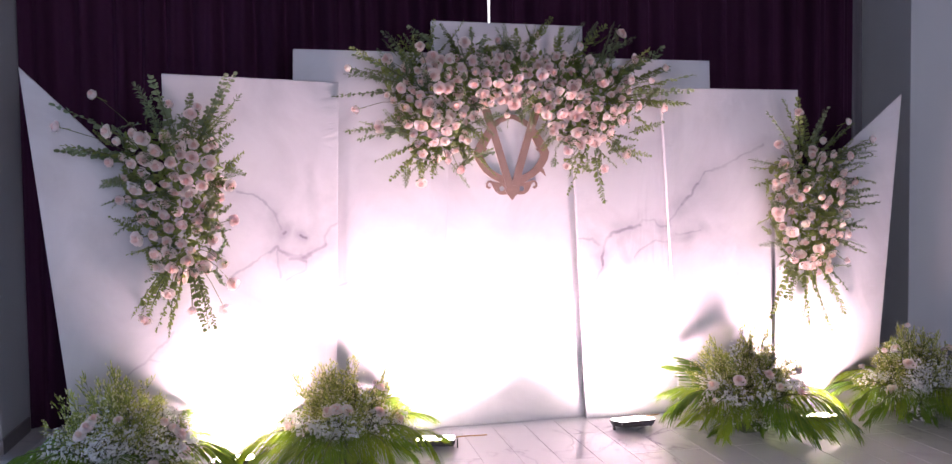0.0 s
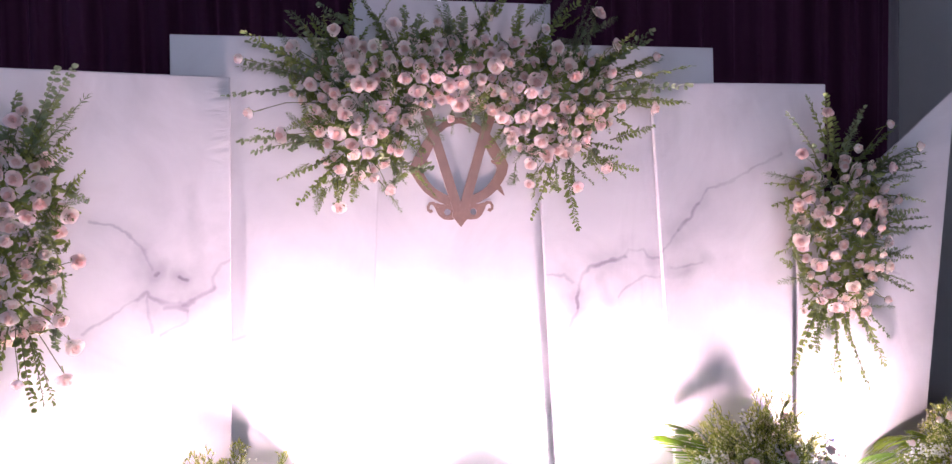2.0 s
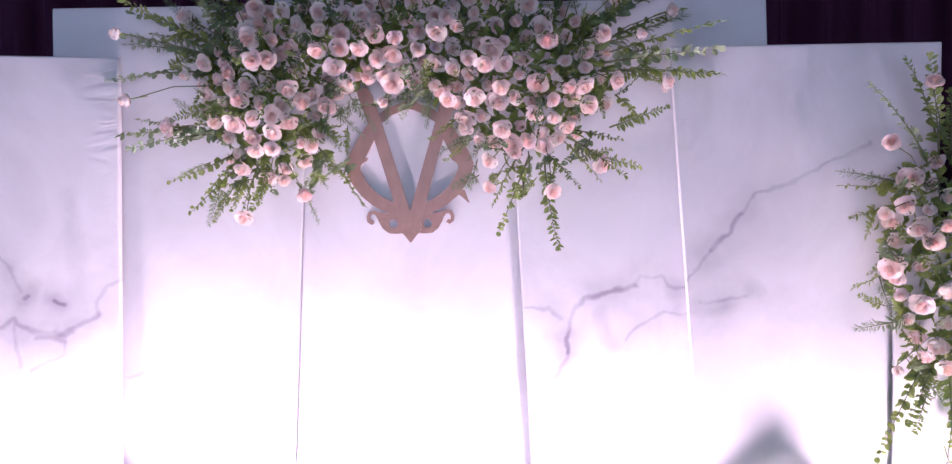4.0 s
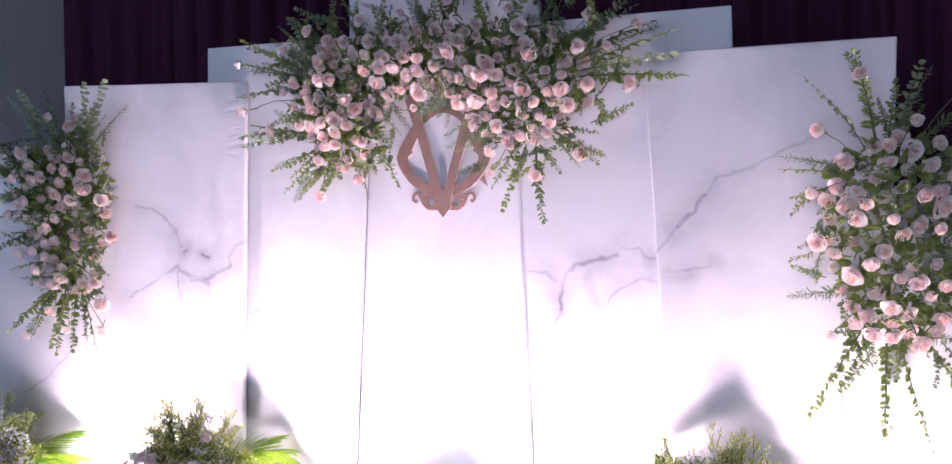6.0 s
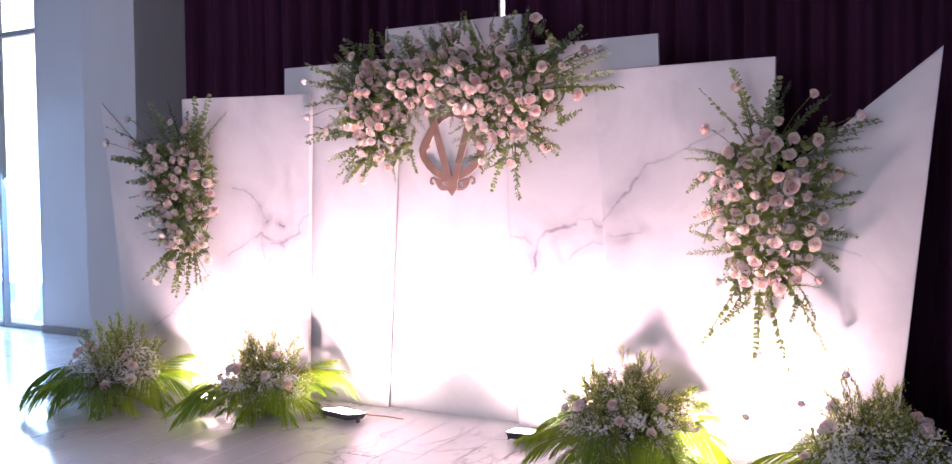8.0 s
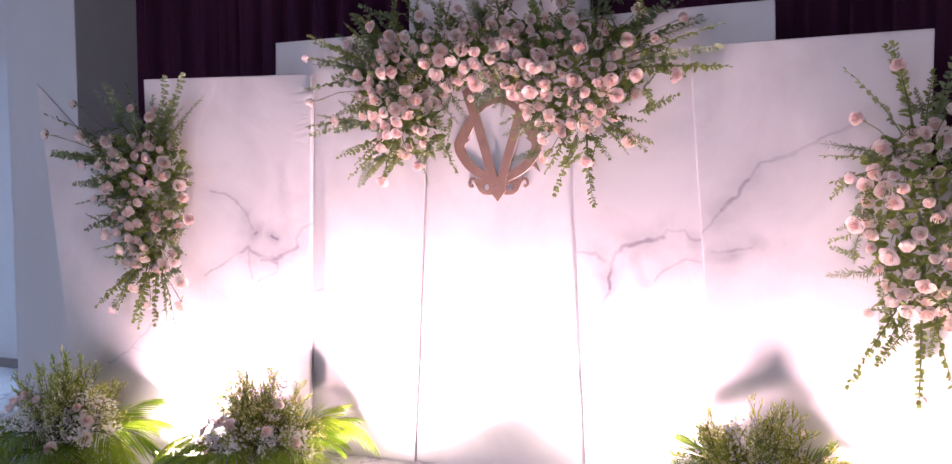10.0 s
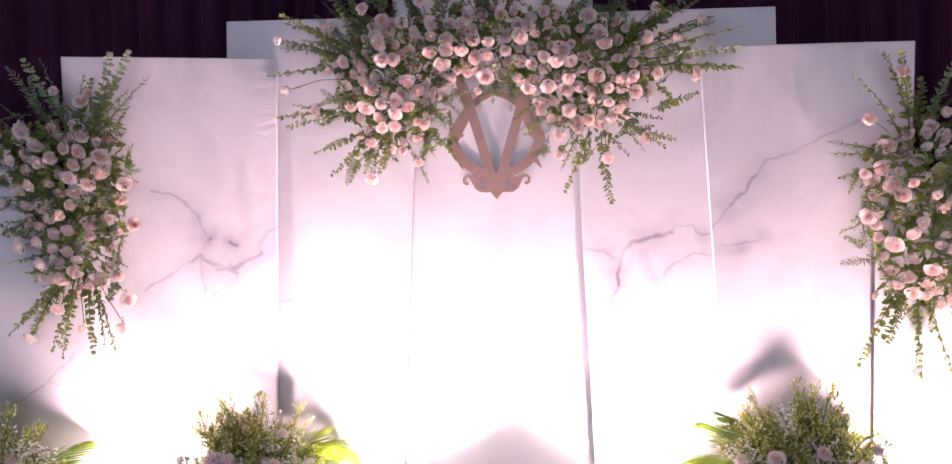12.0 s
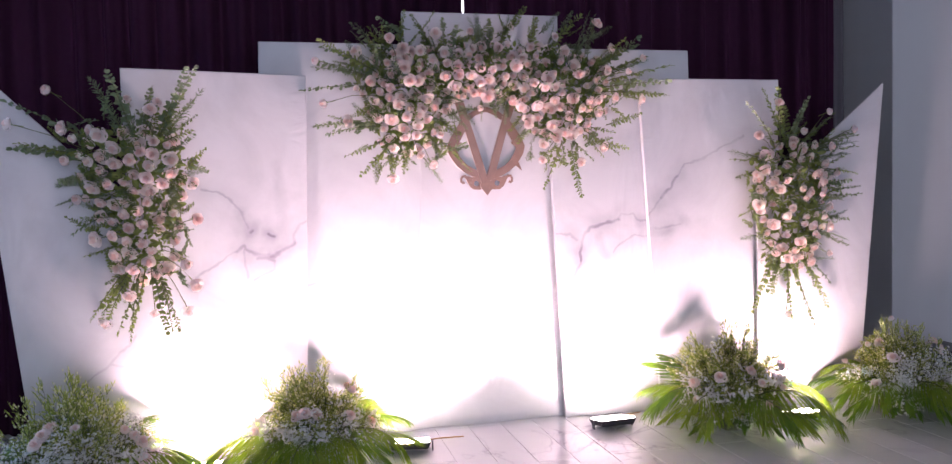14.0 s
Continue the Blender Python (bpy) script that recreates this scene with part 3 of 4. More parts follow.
def sprig_mesh(seed, kind):
    """A leafy sprig, 1 long, growing along +y and drooping to -z."""
    rng = random.Random(seed)
    bm = bmesh.new()
    n, long, wide, mat = {"round": (14, 0.115, 0.085, GREY_LEAF), "pointed": (38, 0.12, 0.052, LEAF), "fine": (46, 0.14, 0.018, GREY_LEAF), "vine": (13, 0.105, 0.080, LEAF)}[kind]
    bend = rng.uniform(-0.12, 0.12) if kind == "vine" else rng.uniform(0.05, 0.22)
    side = rng.uniform(-0.08, 0.08)
    def at(t):
        return Vector((side * t * t, t, -bend * t * t))
    rings = tube(bm, [at(k / 6) for k in range(7)], [0.011 * (1.15 - k / 6) for k in range(7)], 4, 1)
    for k in range(n):
        t = 0.14 + 0.86 * (k + rng.random() * 0.5) / n
        for s in ((-1, 1) if kind != "pointed" else ((-1) ** k,)):
            size = (1.1 - 0.55 * t) * rng.uniform(0.75, 1.15)
            m = Matrix.Translation(at(t)) @ pose(0, 0, 0, rng.uniform(-35, 35), rng.uniform(-40, 40), s * rng.uniform(-75, -38))
            leaf(bm, m, long * size, wide * size, 0.18, 0, rings[min(6, round(t * 6))][k % 4])
    for s in (-25, 0, 20):
        leaf(bm, Matrix.Translation(at(1.0)) @ pose(0, 0, 0, 0, 0, s), long * 0.6, wide * 0.6, 0.18, 0, rings[6][0])
    return mesh_of("sprig", bm, mat, STEM)


SPRIGS = {k: [sprig_mesh(i * 7 + len(k), k) for i in range(3)] for k in ("round", "pointed", "fine", "vine")}


def aim(at, direction, long, spin=0.0, wide=1.0):
    """Pose and scale that lay a sprig's +y along direction."""
    q = Vector(direction).to_track_quat("Y", "Z")
    return Matrix.LocRotScale(at, q, (long * wide, long, long * wide)) @ pose(0, 0, 0, 0, spin, 0)


def facing(at, direction, size, spin):
    q = Vector(direction).to_track_quat("Z", "Y")
    return Matrix.LocRotScale(at, q, (size, size, size)) @ pose(0, 0, 0, 0, 0, spin)


def inside(poly, x, z):
    hit = False
    for (ax, az), (bx, bz) in zip(poly, poly[1:] + poly[:1]):
        if (az > z) != (bz > z) and x < (bx - ax) * (z - az) / (bz - az) + ax:
            hit = not hit
    return hit


def arrangement(name, label, base, poly, core, bulge, roses, outer, tips, seed, rose_size=0.077):
    """A hanging arrangement: poly is the outline of its dense body, core the line that sprigs grow from, outer the roses that stand clear, tips the ends of long sprigs.
    base(x): the y of the panel behind."""
    rng = random.Random(seed)
    root = thing(name, label=label, category="flower arrangement", group="hanging flower arrangements")
    xs, zs = [p[0] for p in poly], [p[1] for p in poly]
    def edge(x, z):
        d = 9
        for (ax, az), (bx, bz) in zip(poly, poly[1:] + poly[:1]):
            a, ab, p = Vector((ax, az)), Vector((bx - ax, bz - az)), Vector((x, z))
            h = max(0, min(1, (p - a).dot(ab) / ab.length_squared))
            d = min(d, (p - a - ab * h).length)
        return d
    def nearest(x, z):
        return min(core, key=lambda c: (c[0] - x) ** 2 + (c[1] - z) ** 2)
    def depth(x, z):
        return base(x) - 0.07 - bulge * min(1, edge(x, z) / 0.20) ** 0.6
    def clear(x, z):
        return seed == 11 and abs(x - 1.508) < 0.23 and z < 2.14
    # body of roses
    placed, tries = [], 0
    while len(placed) < roses and tries < 9000:
        tries += 1
        x, z = rng.uniform(min(xs), max(xs)), rng.uniform(min(zs), max(zs))
        gap = 0.062 if tries < 5000 else 0.05
        if inside(poly, x, z) and not clear(x, z) and all((x - a) ** 2 + (z - c) ** 2 > gap ** 2 for a, c in placed):
            placed.append((x, z))
    for x, z in placed:
        cx, cz = nearest(x, z)
        y = depth(x, z) - rng.uniform(-0.05, 0.05)
        d = Vector(((x - cx) * 2.2 + rng.uniform(-0.3, 0.3), -0.75, (z - cz) * 1.2 - 0.55 + rng.uniform(-0.3, 0.3)))
        shared("rose", rng.choice(ROSES), root, facing((x, y, z), d, rose_size * rng.uniform(0.82, 1.16), rng.uniform(0, 360)))
    # roses that stand out on their own stems
    for x, z in outer:
        cx, cz = nearest(x, z)
        y = base(x) - 0.10 - rng.uniform(0.0, 0.10)
        d = Vector(((x - cx) * 1.3, -0.5, (z - cz) * 0.9 - 0.12))
        head = Vector((x, y, z))
        size = rose_size * rng.uniform(0.8, 1.05)
        shared("rose", rng.choice(ROSES[1:] + [BUD]), root, facing(head, d, size, rng.uniform(0, 360)))
        start = Vector((cx + (x - cx) * 0.35, base(cx) - 0.10, cz + (z - cz) * 0.35))
        bm = bmesh.new()
        mid = (start + head) / 2 + Vector((0, -0.02, 0.02))
        tube(bm, [start, mid, head - d.normalized() * size * 0.3], 0.0022, 5)
        part("rose_stem", bm, STEM, root)
    # long sprigs
    for k, (x, z) in enumerate(tips):
        cx, cz = nearest(x, z)
        low = z < min(zs) + 0.12
        for j in range(1 if (low and seed != 12) or (seed == 13 and z < 1.9) or k % 3 == 0 else 2):
            tx, tz = x + rng.uniform(-0.03, 0.03) * j, z + rng.uniform(-0.03, 0.03) * j
            f = 0.30 + 0.12 * j
            start = Vector((cx + (tx - cx) * f, base(cx) - 0.09, cz + (tz - cz) * f))
            end = Vector((tx, base(tx) - 0.05 - rng.uniform(0.0, 0.16), tz))
            long = (end - start).length
            kind = rng.choice(["pointed", "pointed", "vine"] if low and seed == 12 else ["vine", "vine", "vine", "pointed"] if low else ["round", "pointed", "pointed", "fine"] if z < core[0][1] + 0.2 else ["round", "round", "pointed", "fine"])
            shared("sprig", rng.choice(SPRIGS[kind]), root, aim(start, end - start, long, rng.uniform(-50, 50), min(1.3, (0.36 if low else 0.40) / max(long, 0.2))))
    # short filling greenery
    n = 0
    while n < roses * 1.3:
        x, z = rng.uniform(min(xs) - 0.12, max(xs) + 0.12), rng.uniform(min(zs) - 0.06, max(zs) + 0.10)
        if clear(x, z) or not (inside(poly, x, z) or edge(x, z) < (0.13 if seed == 11 else 0.06)):
            continue
        n += 1
        cx, cz = nearest(x, z)
        y = depth(x, z) + 0.085 if inside(poly, x, z) else base(x) - 0.06
        d = Vector(((x - cx) * 1.5 + rng.uniform(-0.5, 0.5), -0.55 + rng.uniform(-0.2, 0.3), (z - cz) * 1.5 + rng.uniform(-0.5, 0.5)))
        long = rng.uniform(0.13, 0.24)
        kind = rng.choice(["round", "pointed", "pointed", "fine"])
        shared("sprig", rng.choice(SPRIGS[kind]), root, aim((x, y, z), d, long, rng.uniform(0, 360), 1.3))
    # dark leaf cushion and foam behind everything
    bm = bmesh.new()
    n = 0
    while n < roses * 9:
        x, z = rng.uniform(min(xs), max(xs)), rng.uniform(min(zs), max(zs))
        if clear(x, z) or not inside(poly, x, z):
            continue
        n += 1
        y = depth(x, z) + rng.uniform(0.015, 0.09)
        leaf(bm, pose(x, y, z, rng.uniform(0, 360), rng.uniform(0, 360), rng.uniform(0, 360)), rng.uniform(0.04, 0.08), rng.uniform(0.02, 0.04))
    tagged(part("leaf_cushion", bm, LEAF, root), kind="stuff")
    return root


C_POLY = [(0.76, 2.45), (0.95, 2.52), (1.48, 2.57), (1.95, 2.54), (2.3, 2.46), (2.34, 2.16), (2.18, 2.0), (1.9, 1.92), (1.72, 2.07), (1.61, 2.22), (1.39, 2.23), (1.21, 2.17), (1.14, 1.95), (1.0, 1.85), (0.82, 1.88), (0.75, 2.02), (0.69, 2.24)]
C_CORE = [(1.50, 2.36), (0.95, 2.25), (1.2, 2.36), (1.8, 2.36), (2.08, 2.25), (0.95, 2.02), (2.06, 2.05)]
C_OUT = [(0.84, 2.56), (0.64, 2.49), (0.39, 2.42), (0.64, 2.26), (0.43, 2.16), (0.58, 2.05), (0.93, 2.51), (1.14, 2.6), (1.37, 2.62), (1.62, 2.65), (1.94, 2.6), (2.24, 2.69), (2.34, 2.53), (2.56, 2.47), (2.43, 2.37), (2.29, 2.38), (2.53, 2.19), (2.34, 2.2), (2.29, 1.88), (2.09, 1.78), (1.85, 1.9), (1.85, 1.8), (1.95, 1.93), (0.85, 1.69), (1.1, 1.78), (1.02, 1.84), (1.43, 2.14), (1.14, 1.97), (1.21, 2.13), (1.76, 2.03), (1.87, 2.14), (2.17, 2.14), (1.30, 2.21), (1.38, 2.23), (1.47, 2.21), (1.55, 2.22), (1.63, 2.20), (1.69, 2.14), (1.42, 2.30), (1.58, 2.30), (1.51, 2.27)]
C_TIPS = [(0.31, 2.32), (0.41, 2.47), (0.38, 2.07), (0.44, 2.03), (0.43, 2.57), (0.65, 2.69), (0.74, 2.66), (0.65, 1.71), (0.71, 1.81), (0.95, 1.75), (1.03, 2.73), (1.07, 2.63), (1.21, 2.72), (1.27, 2.65), (1.42, 2.74), (1.52, 2.72), (1.65, 2.74), (1.8, 2.71), (2.08, 2.76), (2.15, 2.74), (2.51, 2.61), (2.74, 2.44), (2.77, 2.25), (2.64, 2.5), (2.74, 2.34), (2.37, 1.97), (2.39, 1.85), (2.08, 1.56), (1.88, 1.61), (2.3, 1.83), (1.83, 1.74), (0.57, 1.81), (0.83, 1.69)]
garland = arrangement("flower_garland", "arched garland of pale pink roses and eucalyptus on the panel tops", lambda x: 5.60, C_POLY, C_CORE, 0.15, 165, C_OUT, C_TIPS, 11)

# pale spiky fern tips that frame the emblem
fern_rng = random.Random(77)
for fx, fz, tx, tz in ((1.20, 2.16, 1.30, 2.02), (1.28, 2.18, 1.36, 2.05), (1.16, 2.10, 1.22, 1.96), (1.80, 2.15, 1.70, 2.03), (1.84, 2.10, 1.74, 1.97), (1.90, 2.06, 1.80, 1.92), (1.45, 2.20, 1.44, 2.08), (1.62, 2.18, 1.60, 2.06)):
    start, end = Vector((fx, 5.50, fz)), Vector((tx, 5.46, tz))
    shared("sprig", fern_rng.choice(SPRIGS["fine"]), garland, aim(start, end - start, (end - start).length * 1.15, fern_rng.uniform(0, 360), 1.2))

L_POLY = [(-0.95, 1.96), (-0.8, 2.0), (-0.46, 1.96), (-0.41, 1.73), (-0.45, 1.41), (-0.47, 1.21), (-0.63, 1.13), (-0.77, 1.23), (-0.81, 1.46), (-0.93, 1.66)]
L_CORE = [(-0.62, 1.75), (-0.62, 1.55), (-0.60, 1.35)]
L_OUT = [(-1.23, 2.0), (-1.05, 2.18), (-0.98, 1.98), (-0.67, 2.14), (-0.56, 2.09), (-0.52, 2.13), (-0.48, 1.89), (-0.35, 1.68), (-0.34, 1.47), (-0.85, 1.38), (-0.76, 1.22), (-0.5, 1.18), (-0.4, 1.22), (-0.35, 1.1), (-0.4, 0.95), (-0.57, 0.96), (-0.7, 1.06), (-0.82, 0.92), (-0.93, 1.6), (-0.97, 1.81)]
L_TIPS = [(-1.22, 2.17), (-1.2, 1.93), (-1.21, 1.9), (-1.04, 1.7), (-0.95, 1.49), (-0.89, 1.32), (-0.81, 2.25), (-0.72, 2.31), (-0.6, 2.22), (-0.3, 2.23), (-0.36, 2.31), (-0.4, 2.18), (-0.35, 1.84), (-0.34, 1.7), (-0.37, 1.44), (-0.39, 1.28), (-0.9, 0.94), (-0.76, 0.83), (-0.53, 0.84), (-0.45, 0.85), (-0.82, 1.0), (-0.67, 0.87)]
arrangement("side_arrangement", "triangular spray of pale pink roses trailing down the wing", lambda x: 5.11 + (x + 1.45) * 0.2, L_POLY, L_CORE, 0.14, 62, L_OUT, L_TIPS, 12, 0.082)

R_POLY = [(3.43, 1.83), (3.66, 1.93), (3.92, 1.85), (3.97, 1.62), (3.93, 1.31), (3.84, 1.07), (3.69, 0.97), (3.50, 1.06), (3.43, 1.37), (3.39, 1.62)]
R_CORE = [(3.62, 1.72), (3.63, 1.50), (3.64, 1.25)]
R_OUT = [(3.52, 2.15), (3.36, 1.93), (3.73, 1.96), (3.91, 2.09), (4.13, 1.97), (3.93, 1.85), (4.02, 1.67), (3.95, 1.43), (3.94, 1.1), (3.34, 1.67), (3.36, 1.46), (3.92, 1.29), (3.63, 0.68), (3.46, 1.8), (3.63, 1.86), (3.43, 1.35), (3.42, 1.06), (3.75, 1.05)]
R_TIPS = [(3.37, 2.18), (3.52, 2.25), (3.74, 2.19), (3.66, 2.14), (3.96, 2.1), (4.19, 1.99), (4.16, 1.84), (4.11, 1.9), (3.23, 1.86), (3.22, 1.8), (3.26, 1.67), (3.25, 1.40), (3.26, 1.24), (4.04, 1.53), (4.02, 1.26), (3.33, 0.72), (3.48, 0.84), (3.62, 0.66), (3.77, 0.61), (4.01, 0.74), (3.89, 0.87)]
arrangement("side_arrangement", "upright spray of pale pink roses with leafy tails", lambda x: 5.50, R_POLY, R_CORE, 0.16, 60, R_OUT, R_TIPS, 13, 0.081)


# ---- floor arrangements ----
def frond_mesh(seed):
    """A palm frond, 1 long, arching along +y."""
    rng = random.Random(seed)
    bm = bmesh.new()
    def at(t):
        return Vector((0.04 * math.sin(2 * t + seed), t * (1 - 0.14 * t * t), 0.66 * t - 0.72 * t * t))
    rings = tube(bm, [at(k / 10) for k in range(11)], [0.010 * (1.1 - k / 10) for k in range(11)], 5, 1)
    n = 38
    for k in range(n):
        t = 0.14 + 0.85 * k / n
        for s in (-1, 1):
            long = 0.37 * math.sin(math.pi * (0.16 + 0.74 * (t - 0.1))) ** 0.7 * rng.uniform(0.9, 1.08)
            yaw = -s * (64 - 42 * t) + rng.uniform(-5, 5)
            slope = math.degrees(math.atan2(0.66 - 1.44 * t, 1))
            m = Matrix.Translation(at(t)) @ pose(0, 0, 0, slope - 6 + rng.uniform(-9, 9), s * 20, yaw)
            leaf(bm, m, long, 0.0155, 0.22, 0, rings[min(10, round(t * 10))][k % 5], 0.55)
    return mesh_of("palm_frond", bm, PALM, STEM)


def blossom(bm, at, r, rng, mat):
    """A tiny ruffled blossom."""
    q = Euler((rng.uniform(0, 6), rng.uniform(0, 6), rng.uniform(0, 6))).to_matrix()
    top = bm.verts.new(at + q @ Vector((0, 0, r * 0.7)))
    low = bm.verts.new(at - q @ Vector((0, 0, r * 0.5)))
    ring = [bm.verts.new(at + q @ Vector((r * (1.15 if k % 2 else 0.75) * math.cos(k * 1.0472), r * (1.15 if k % 2 else 0.75) * math.sin(k * 1.0472), 0))) for k in range(6)]
    for k in range(6):
        for tip in (top, low):
            bm.faces.new((ring[k], ring[(k + 1) % 6], tip)).material_index = mat


def spray_mesh(seed, kind):
    """An upright branching spray, 1 tall along +y: white gypsophila, or narrow leaves with little buds."""
    rng = random.Random(seed)
    bm = bmesh.new()
    side = rng.uniform(-0.12, 0.12)
    def at(t):
        return Vector((side * t * t, t, 0.06 * math.sin(3 * t)))
    tube(bm, [at(k / 5) for k in range(6)], [0.009 * (1.2 - k / 5) for k in range(6)], 4, 1)
    for k in range(16 if kind == "gypsophila" else 20):
        t = rng.uniform(0.25, 0.98)
        a, out = rng.uniform(0, 6.3), rng.uniform(0.08, 0.24) * (1.25 - 0.8 * t)
        d = Vector((math.cos(a), rng.uniform(0.8, 1.6), math.sin(a))).normalized()
        end = at(t) + d * out * 1.6
        tube(bm, [at(t), at(t) + d * out * 0.8 + Vector((0, 0.01, 0)), end], 0.004, 3, 1)
        if kind == "gypsophila":
            for j in range(5):
                p = end + Vector((rng.gauss(0, 0.045), rng.gauss(0, 0.045), rng.gauss(0, 0.045)))
                blossom(bm, p, rng.uniform(0.015, 0.027), rng, 0)
        else:
            for j in range(5):
                f = 0.25 + 0.18 * j
                m = Matrix.Translation(at(t) + d * out * 1.6 * f) @ pose(0, 0, 0, rng.uniform(-60, 60), rng.uniform(0, 360), rng.uniform(-60, 60))
                leaf(bm, m, rng.uniform(0.05, 0.09), 0.020, 0.2, 2)
            for j in range(3):
                blossom(bm, end + Vector((rng.gauss(0, 0.015), rng.gauss(0, 0.02), rng.gauss(0, 0.015))), rng.uniform(0.010, 0.017), rng, 3)
    return mesh_of("spray", bm, WHITE_PETAL, STEM, TWIG_LEAF, CREAM_BUD)


FRONDS = [frond_mesh(s) for s in range(3)]
GYPSO = [spray_mesh(s + 20, "gypsophila") for s in range(4)]
TWIGS = [spray_mesh(s + 40, "twig") for s in range(4)]


FLOODS = ((-0.36, 5.10), (0.87, 5.20), (2.25, 5.30), (3.50, 5.06))


def over_flood(x, y, d, long):
    """Whether a frond from (x, y) along d would hang over a floodlight's beam."""
    for fx, fy in FLOODS:
        rel = Vector((fx - x, fy + 0.05 - y))
        h = max(0.0, min(1.0, rel.dot(Vector((d.x, d.y))) / long))
        if (rel - Vector((d.x, d.y)) * long * h).length < 0.17:
            return True
    return False


def floor_arrangement(x, y, wide, tall, seed, label, white=0.4, fronds=24, reach=0.52, upright=(), buds=()):
    """upright: fronds that stand up behind it, as x, y, z of their ends from its foot; buds: roses on long stems, likewise."""
    rng = random.Random(seed)
    root = thing("floor_arrangement", pose(x, y, 0), label=label, category="flower arrangement", group="floor flower arrangements")
    bm = bmesh.new()
    box(bm, (-0.09, -0.07, 0.0), (0.09, 0.07, 0.11), 0.02)
    part("foam_block", bm, STEM, root)
    for k in range(fronds):
        a = 2 * math.pi * (k + rng.uniform(-0.3, 0.3)) / fronds
        d = Vector((math.cos(a), math.sin(a), 0.0))
        long = reach * rng.uniform(0.85, 1.2)
        if over_flood(x, y, d, long * 1.1):
            long *= 0.45
        shared("palm_frond", rng.choice(FRONDS), root, Matrix.LocRotScale((0.10 * d.x, 0.10 * d.y, 0.16 + rng.uniform(0, 0.06)), d.to_track_quat("Y", "Z"), (long, long, long * rng.uniform(0.35, 1.15))) @ pose(0, 0, 0, 0, rng.uniform(-18, 18), 0))
    for k in range(13):
        a = 2 * math.pi * (k + rng.uniform(-0.3, 0.3)) / 13
        d = Vector((math.cos(a), math.sin(a), -0.10))
        long = reach * rng.uniform(0.55, 0.8)
        shared("palm_frond", rng.choice(FRONDS), root, Matrix.LocRotScale((0.08 * d.x, 0.08 * d.y, 0.09 + rng.uniform(0, 0.04)), d.to_track_quat("Y", "Z"), (long, long, long * rng.uniform(0.4, 0.8))) @ pose(0, 0, 0, 0, rng.uniform(-18, 18), 0))
    for ux, uy, uz in upright:
        d = Vector((ux, uy, uz - 0.10))
        long = d.length
        shared("palm_frond", rng.choice(FRONDS), root, Matrix.LocRotScale((0.06 * ux, 0.06 * uy, 0.10), d.to_track_quat("Y", "Z"), (long, long, long * 0.5)) @ pose(0, 0, 0, 0, rng.uniform(-30, 30), 0))
    def dome(h0=0.10, h1=1.0):
        a, h = rng.uniform(0, 2 * math.pi), rng.uniform(h0, h1)
        r = math.sqrt(max(0, 1 - h * h))
        return Vector((r * math.cos(a), r * math.sin(a) * 0.8, h))
    for k in range(132):
        spike = k % 7 == 0
        u = dome(0.45 if spike else 0.05)
        tip = Vector((u.x * wide, u.y * wide, 0.12 + u.z * (tall - 0.12))) * (rng.uniform(1.06, 1.20) if spike else rng.uniform(0.74, 1.06))
        start = Vector((u.x * 0.10, u.y * 0.10, 0.10))
        front = u.y < 0.1 and u.z < 0.75
        pick = GYPSO if not spike and rng.random() < white * (1.9 if front else 0.5) else TWIGS
        long = (tip - start).length
        shared("gypsophila" if pick is GYPSO else "leafy_twig", rng.choice(pick), root, aim(start, tip - start, long, rng.uniform(0, 360), min(1.2, (0.30 if spike else 0.42) / long)))
    for k in range(9):
        u = dome(0.15, 0.9)
        if u.y > 0.25:
            u.y = -u.y
        at = Vector((u.x * wide, u.y * wide, 0.12 + u.z * (tall - 0.12))) * rng.uniform(0.97, 1.07)
        shared("rose", rng.choice(ROSES[1:]), root, facing(at, (u.x, u.y - 0.2, u.z + 0.2), 0.068 * rng.uniform(0.85, 1.1), rng.uniform(0, 360)))
    for bx, by, bz in buds:
        head = Vector((bx, by, bz))
        shared("rose", BUD, root, facing(head, (bx, by, 0.9), 0.062, rng.uniform(0, 360)))
        bm = bmesh.new()
        tube(bm, [Vector((bx * 0.2, by * 0.2, 0.10)), Vector((bx * 0.65, by * 0.6, 0.10 + (bz - 0.10) * 0.5)), head - Vector((bx, by, 0.9)).normalized() * 0.02], 0.0022, 5)
        part("rose_stem", bm, STEM, root)
    for k in range(7):
        u = dome(0.1, 0.55)
        u.y = -abs(u.y)
        at = Vector((u.x * wide, u.y * wide, 0.12 + u.z * (tall - 0.12))) * 0.96
        bm = bmesh.new()
        for j in range(34):
            blossom(bm, at + Vector((rng.gauss(0, 0.03), rng.gauss(0, 0.03), rng.gauss(0, 0.028))), rng.uniform(0.009, 0.015), rng, 0)
        tagged(part("white_carnation", bm, WHITE_PETAL, root), kind="stuff")
    return root


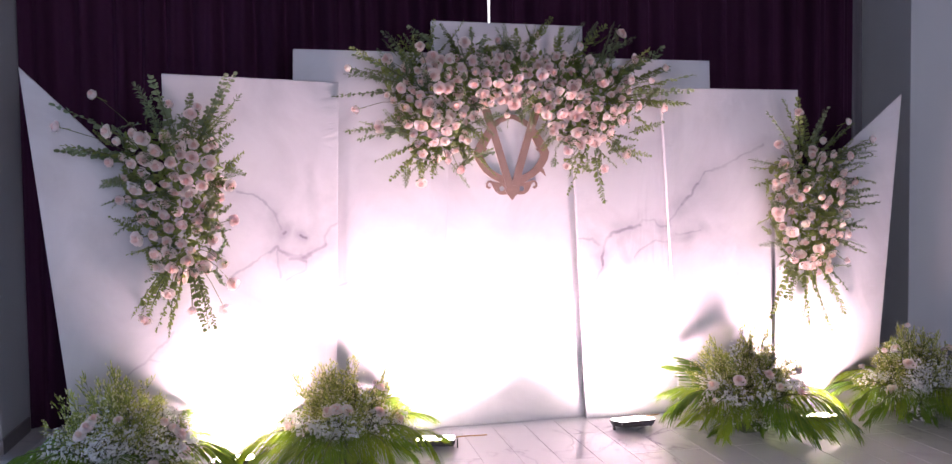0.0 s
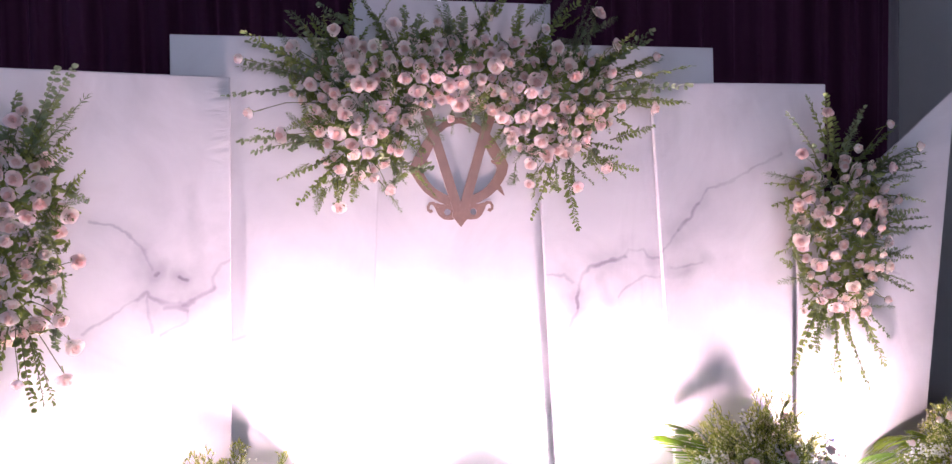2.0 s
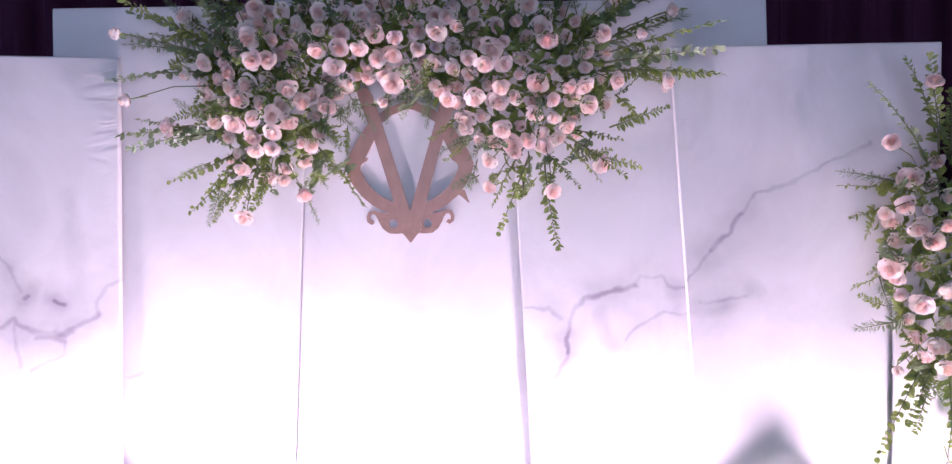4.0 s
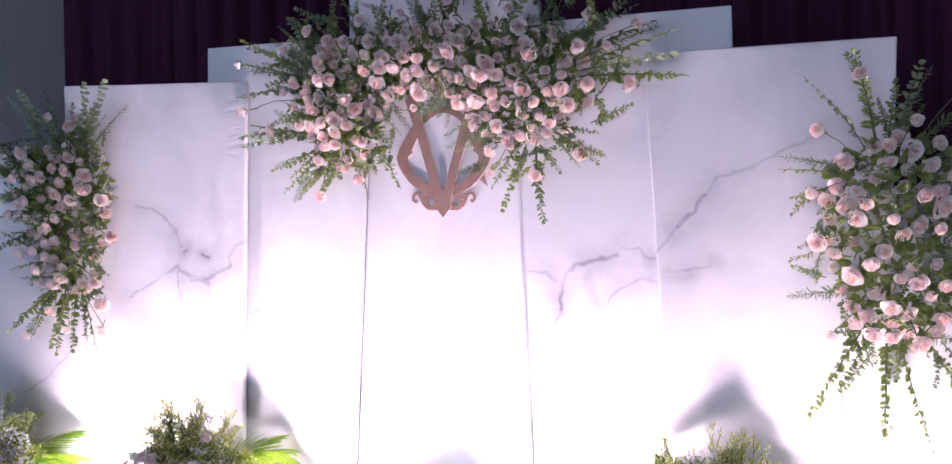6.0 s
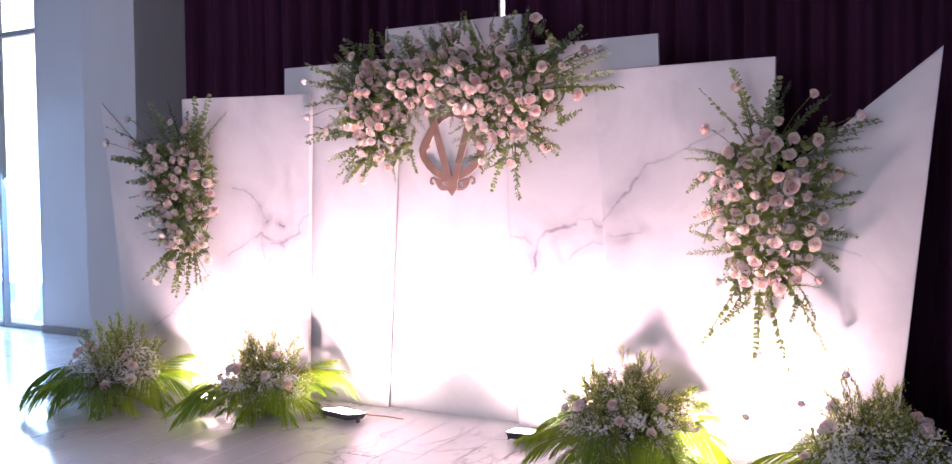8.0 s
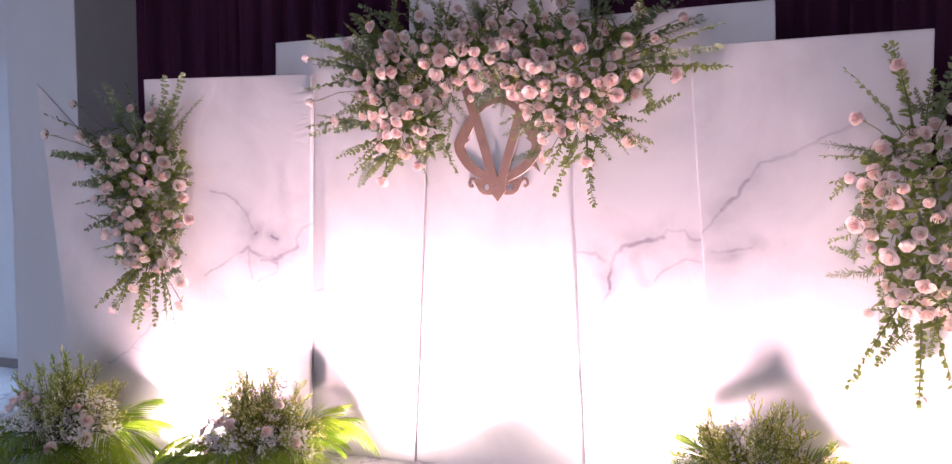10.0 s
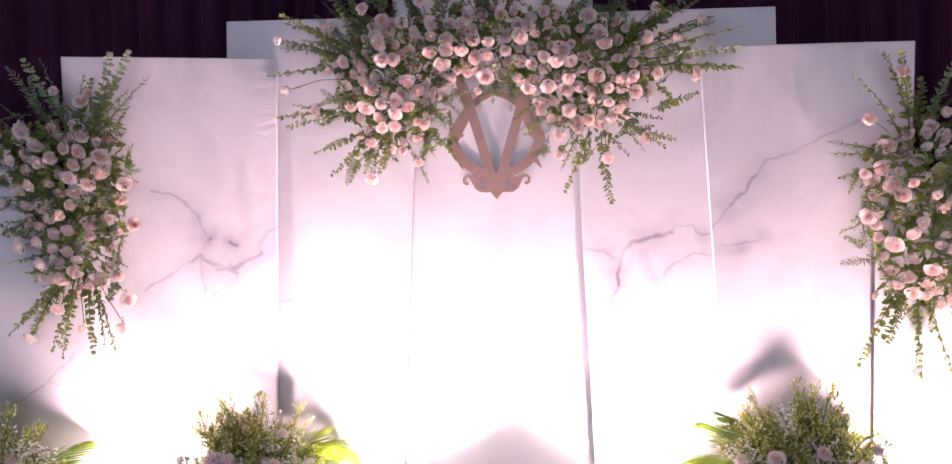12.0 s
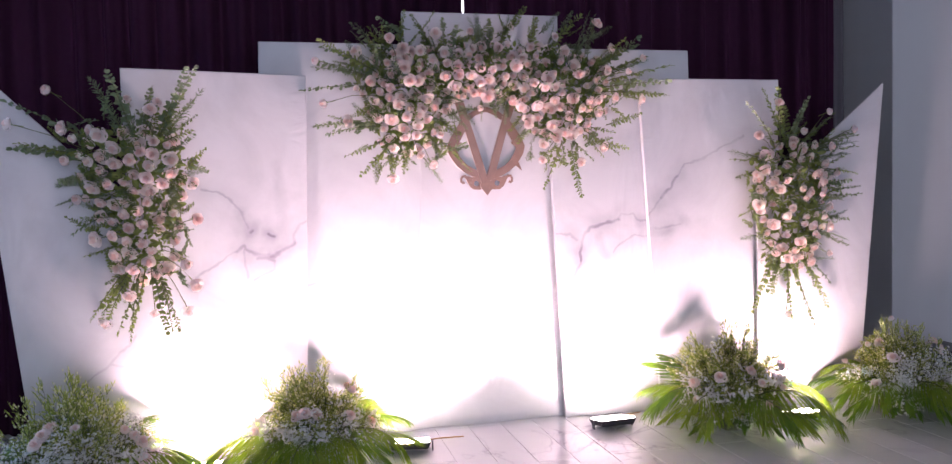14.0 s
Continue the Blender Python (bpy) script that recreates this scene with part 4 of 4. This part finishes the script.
floor_arrangement(-0.93, 4.78, 0.40, 0.58, 31, "mound of white gypsophila, pale roses and twigs over dark palm fronds", 0.60, upright=((0.38, 0.44, 0.30), (0.30, 0.46, 0.38)))
floor_arrangement(0.29, 5.04, 0.38, 0.52, 32, "mound of gypsophila, pale roses and twigs over lit palm fronds", 0.28, upright=((0.36, 0.40, 0.36), (0.26, 0.42, 0.42), (0.42, 0.37, 0.26), (0.32, 0.41, 0.30)))
floor_arrangement(2.99, 5.04, 0.40, 0.58, 33, "tall mound of leafy twigs, gypsophila and roses over palm fronds", 0.26, upright=((-0.42, 0.42, 0.44), (-0.34, 0.42, 0.48), (0.30, 0.32, 0.46), (0.22, 0.34, 0.50), (0.36, 0.34, 0.38)), buds=((0.667, -0.22, 0.427),))
floor_arrangement(4.25, 5.02, 0.38, 0.55, 34, "mound of gypsophila and roses over yellow-green palm fronds", 0.42, upright=((0.10, 0.38, 0.42), (-0.10, 0.40, 0.34)), buds=((-0.33, -0.10, 0.50), (-0.13, -0.08, 0.66)))


# ---- equipment case beside the column ----
def equipment_case():
    root = thing("equipment_case", pose(4.88, 5.42, 0), label="black equipment case standing by the column", category="case")
    part("body", box(bmesh.new(), (-0.26, -0.19, 0.02), (0.26, 0.19, 0.30), 0.012), BLACK_METAL, root)
    lid = part("lid", box(bmesh.new(), (-0.265, -0.195, 0.303), (0.265, 0.195, 0.345), 0.012), BLACK_METAL, root)
    for sx in (-1, 1):
        part("latch", box(bmesh.new(), (sx * 0.15 - 0.02, -0.202, 0.27), (sx * 0.15 + 0.02, -0.192, 0.33), 0.003), FRAME_METAL, lid, "steel latch")
        for sy in (-1, 1):
            part("foot", box(bmesh.new(), (sx * 0.22 - 0.02, sy * 0.15 - 0.02, 0.0), (sx * 0.22 + 0.02, sy * 0.15 + 0.02, 0.019), 0.003), BLACK_METAL, root)
    return root


equipment_case()


# ---- floodlights ----
def floodlight(x, y, turn, cone, up=65, power=1.0, blend=0.3):
    """A slim floodlight on its bracket; its glass faces the panels and is tilted up."""
    root = thing("floodlight", pose(x, y, 0, 0, 0, turn), label="slim black floodlight lying on the floor, switched on", category="floodlight", group="floodlights")
    tip = pose(0, 0, 0.050, -9, 0, 0)
    tray = box(bmesh.new(), (-0.13, -0.10, -0.032), (0.13, 0.10, 0.010))
    for v in tray.verts:
        if v.co.z < 0:
            v.co.x, v.co.y = v.co.x * 0.86, v.co.y * 0.82
    bmesh.ops.bevel(tray, geom=list(tray.edges), offset=0.005, segments=2, affect="EDGES")
    tray.transform(tip)
    housing = part("housing", tray, BLACK_METAL, root)
    part("lens", box(bmesh.new(), (-0.116, -0.086, 0.0105), (0.116, 0.086, 0.014), 0, 0, tip), LENS, housing, "glowing white lens")
    for s in (-1, 1):
        part("bracket", box(bmesh.new(), (s * 0.139 - 0.004, -0.015, 0.0), (s * 0.139 + 0.004, 0.015, 0.058), 0.002), BLACK_METAL, root)
    bm = bmesh.new()
    tube(bm, [Vector((0.05, 0.10, 0.05)), Vector((0.09, 0.16, 0.012)), Vector((0.18, 0.22, 0.006)), Vector((0.34, 0.24, 0.006))], 0.004, 6)
    part("cable", bm, CABLE, root)
    aimed = pose(x, y, 0, 0, 0, turn) @ pose(0, 0.01, 0.085, 90 + up, 0, 0)
    lamp("floodlight_beam", "SPOT", FLOOD_W * power, (1.0, 0.745, 0.80), aimed, 0.04, cone=cone, blend=blend)
    return root


floodlight(-0.36, 5.10, 0, 136, 48, 0.58, 0.8)
floodlight(0.87, 5.20, -10, 122)
floodlight(2.25, 5.30, 5, 124)
floodlight(3.50, 5.06, 0, 136, 50, 0.52, 0.7)


# ---- floor planks ----
PLANK_W, PLANK_L, JOINT = 0.23, 1.02, 0.0018


def plank_mesh(name):
    return mesh_of(name, box(bmesh.new(), (JOINT, JOINT, -0.004), (PLANK_W - JOINT, PLANK_L - JOINT, 0.0), 0.0012), FLOOR)


def lay_planks():
    """Staggered planks: those before the panels are pieces of their own, the rest of the hall is one mesh."""
    rng = random.Random(5)
    me = plank_mesh("plank")
    verts, faces = [], []
    cols = int(19.7 / PLANK_W)
    for i in range(cols):
        x = -8.79 + PLANK_W * i
        y = -7.99 + PLANK_L * rng.choice((0.0, 0.33, 0.5, 0.67)) - PLANK_L
        while y < 6.72:
            lo, hi = max(y, -7.99), min(y + PLANK_L, 6.74)
            if -2.6 < x < 5.4 and 3.3 < y and y + PLANK_L < 6.70:
                shared("plank", me, floor, Matrix.Translation((x, y, 0)))
            elif hi - lo > 0.05:
                n = len(verts)
                a, b, c, d = x + JOINT, x + PLANK_W - JOINT, lo + JOINT, hi - JOINT
                verts += [(a, c, 0), (b, c, 0), (b, d, 0), (a, d, 0), (a, c, -0.004), (b, c, -0.004), (b, d, -0.004), (a, d, -0.004)]
                faces += [(n, n + 1, n + 2, n + 3), (n, n + 4, n + 5, n + 1), (n + 1, n + 5, n + 6, n + 2), (n + 2, n + 6, n + 7, n + 3), (n + 3, n + 7, n + 4, n)]
            y += PLANK_L
    rest = bpy.data.meshes.new("planks")
    rest.from_pydata(verts, [], faces)
    rest.materials.append(FLOOR)
    ob = new("planks", rest)
    ob.parent = floor
    tagged(ob, kind="stuff")


lay_planks()
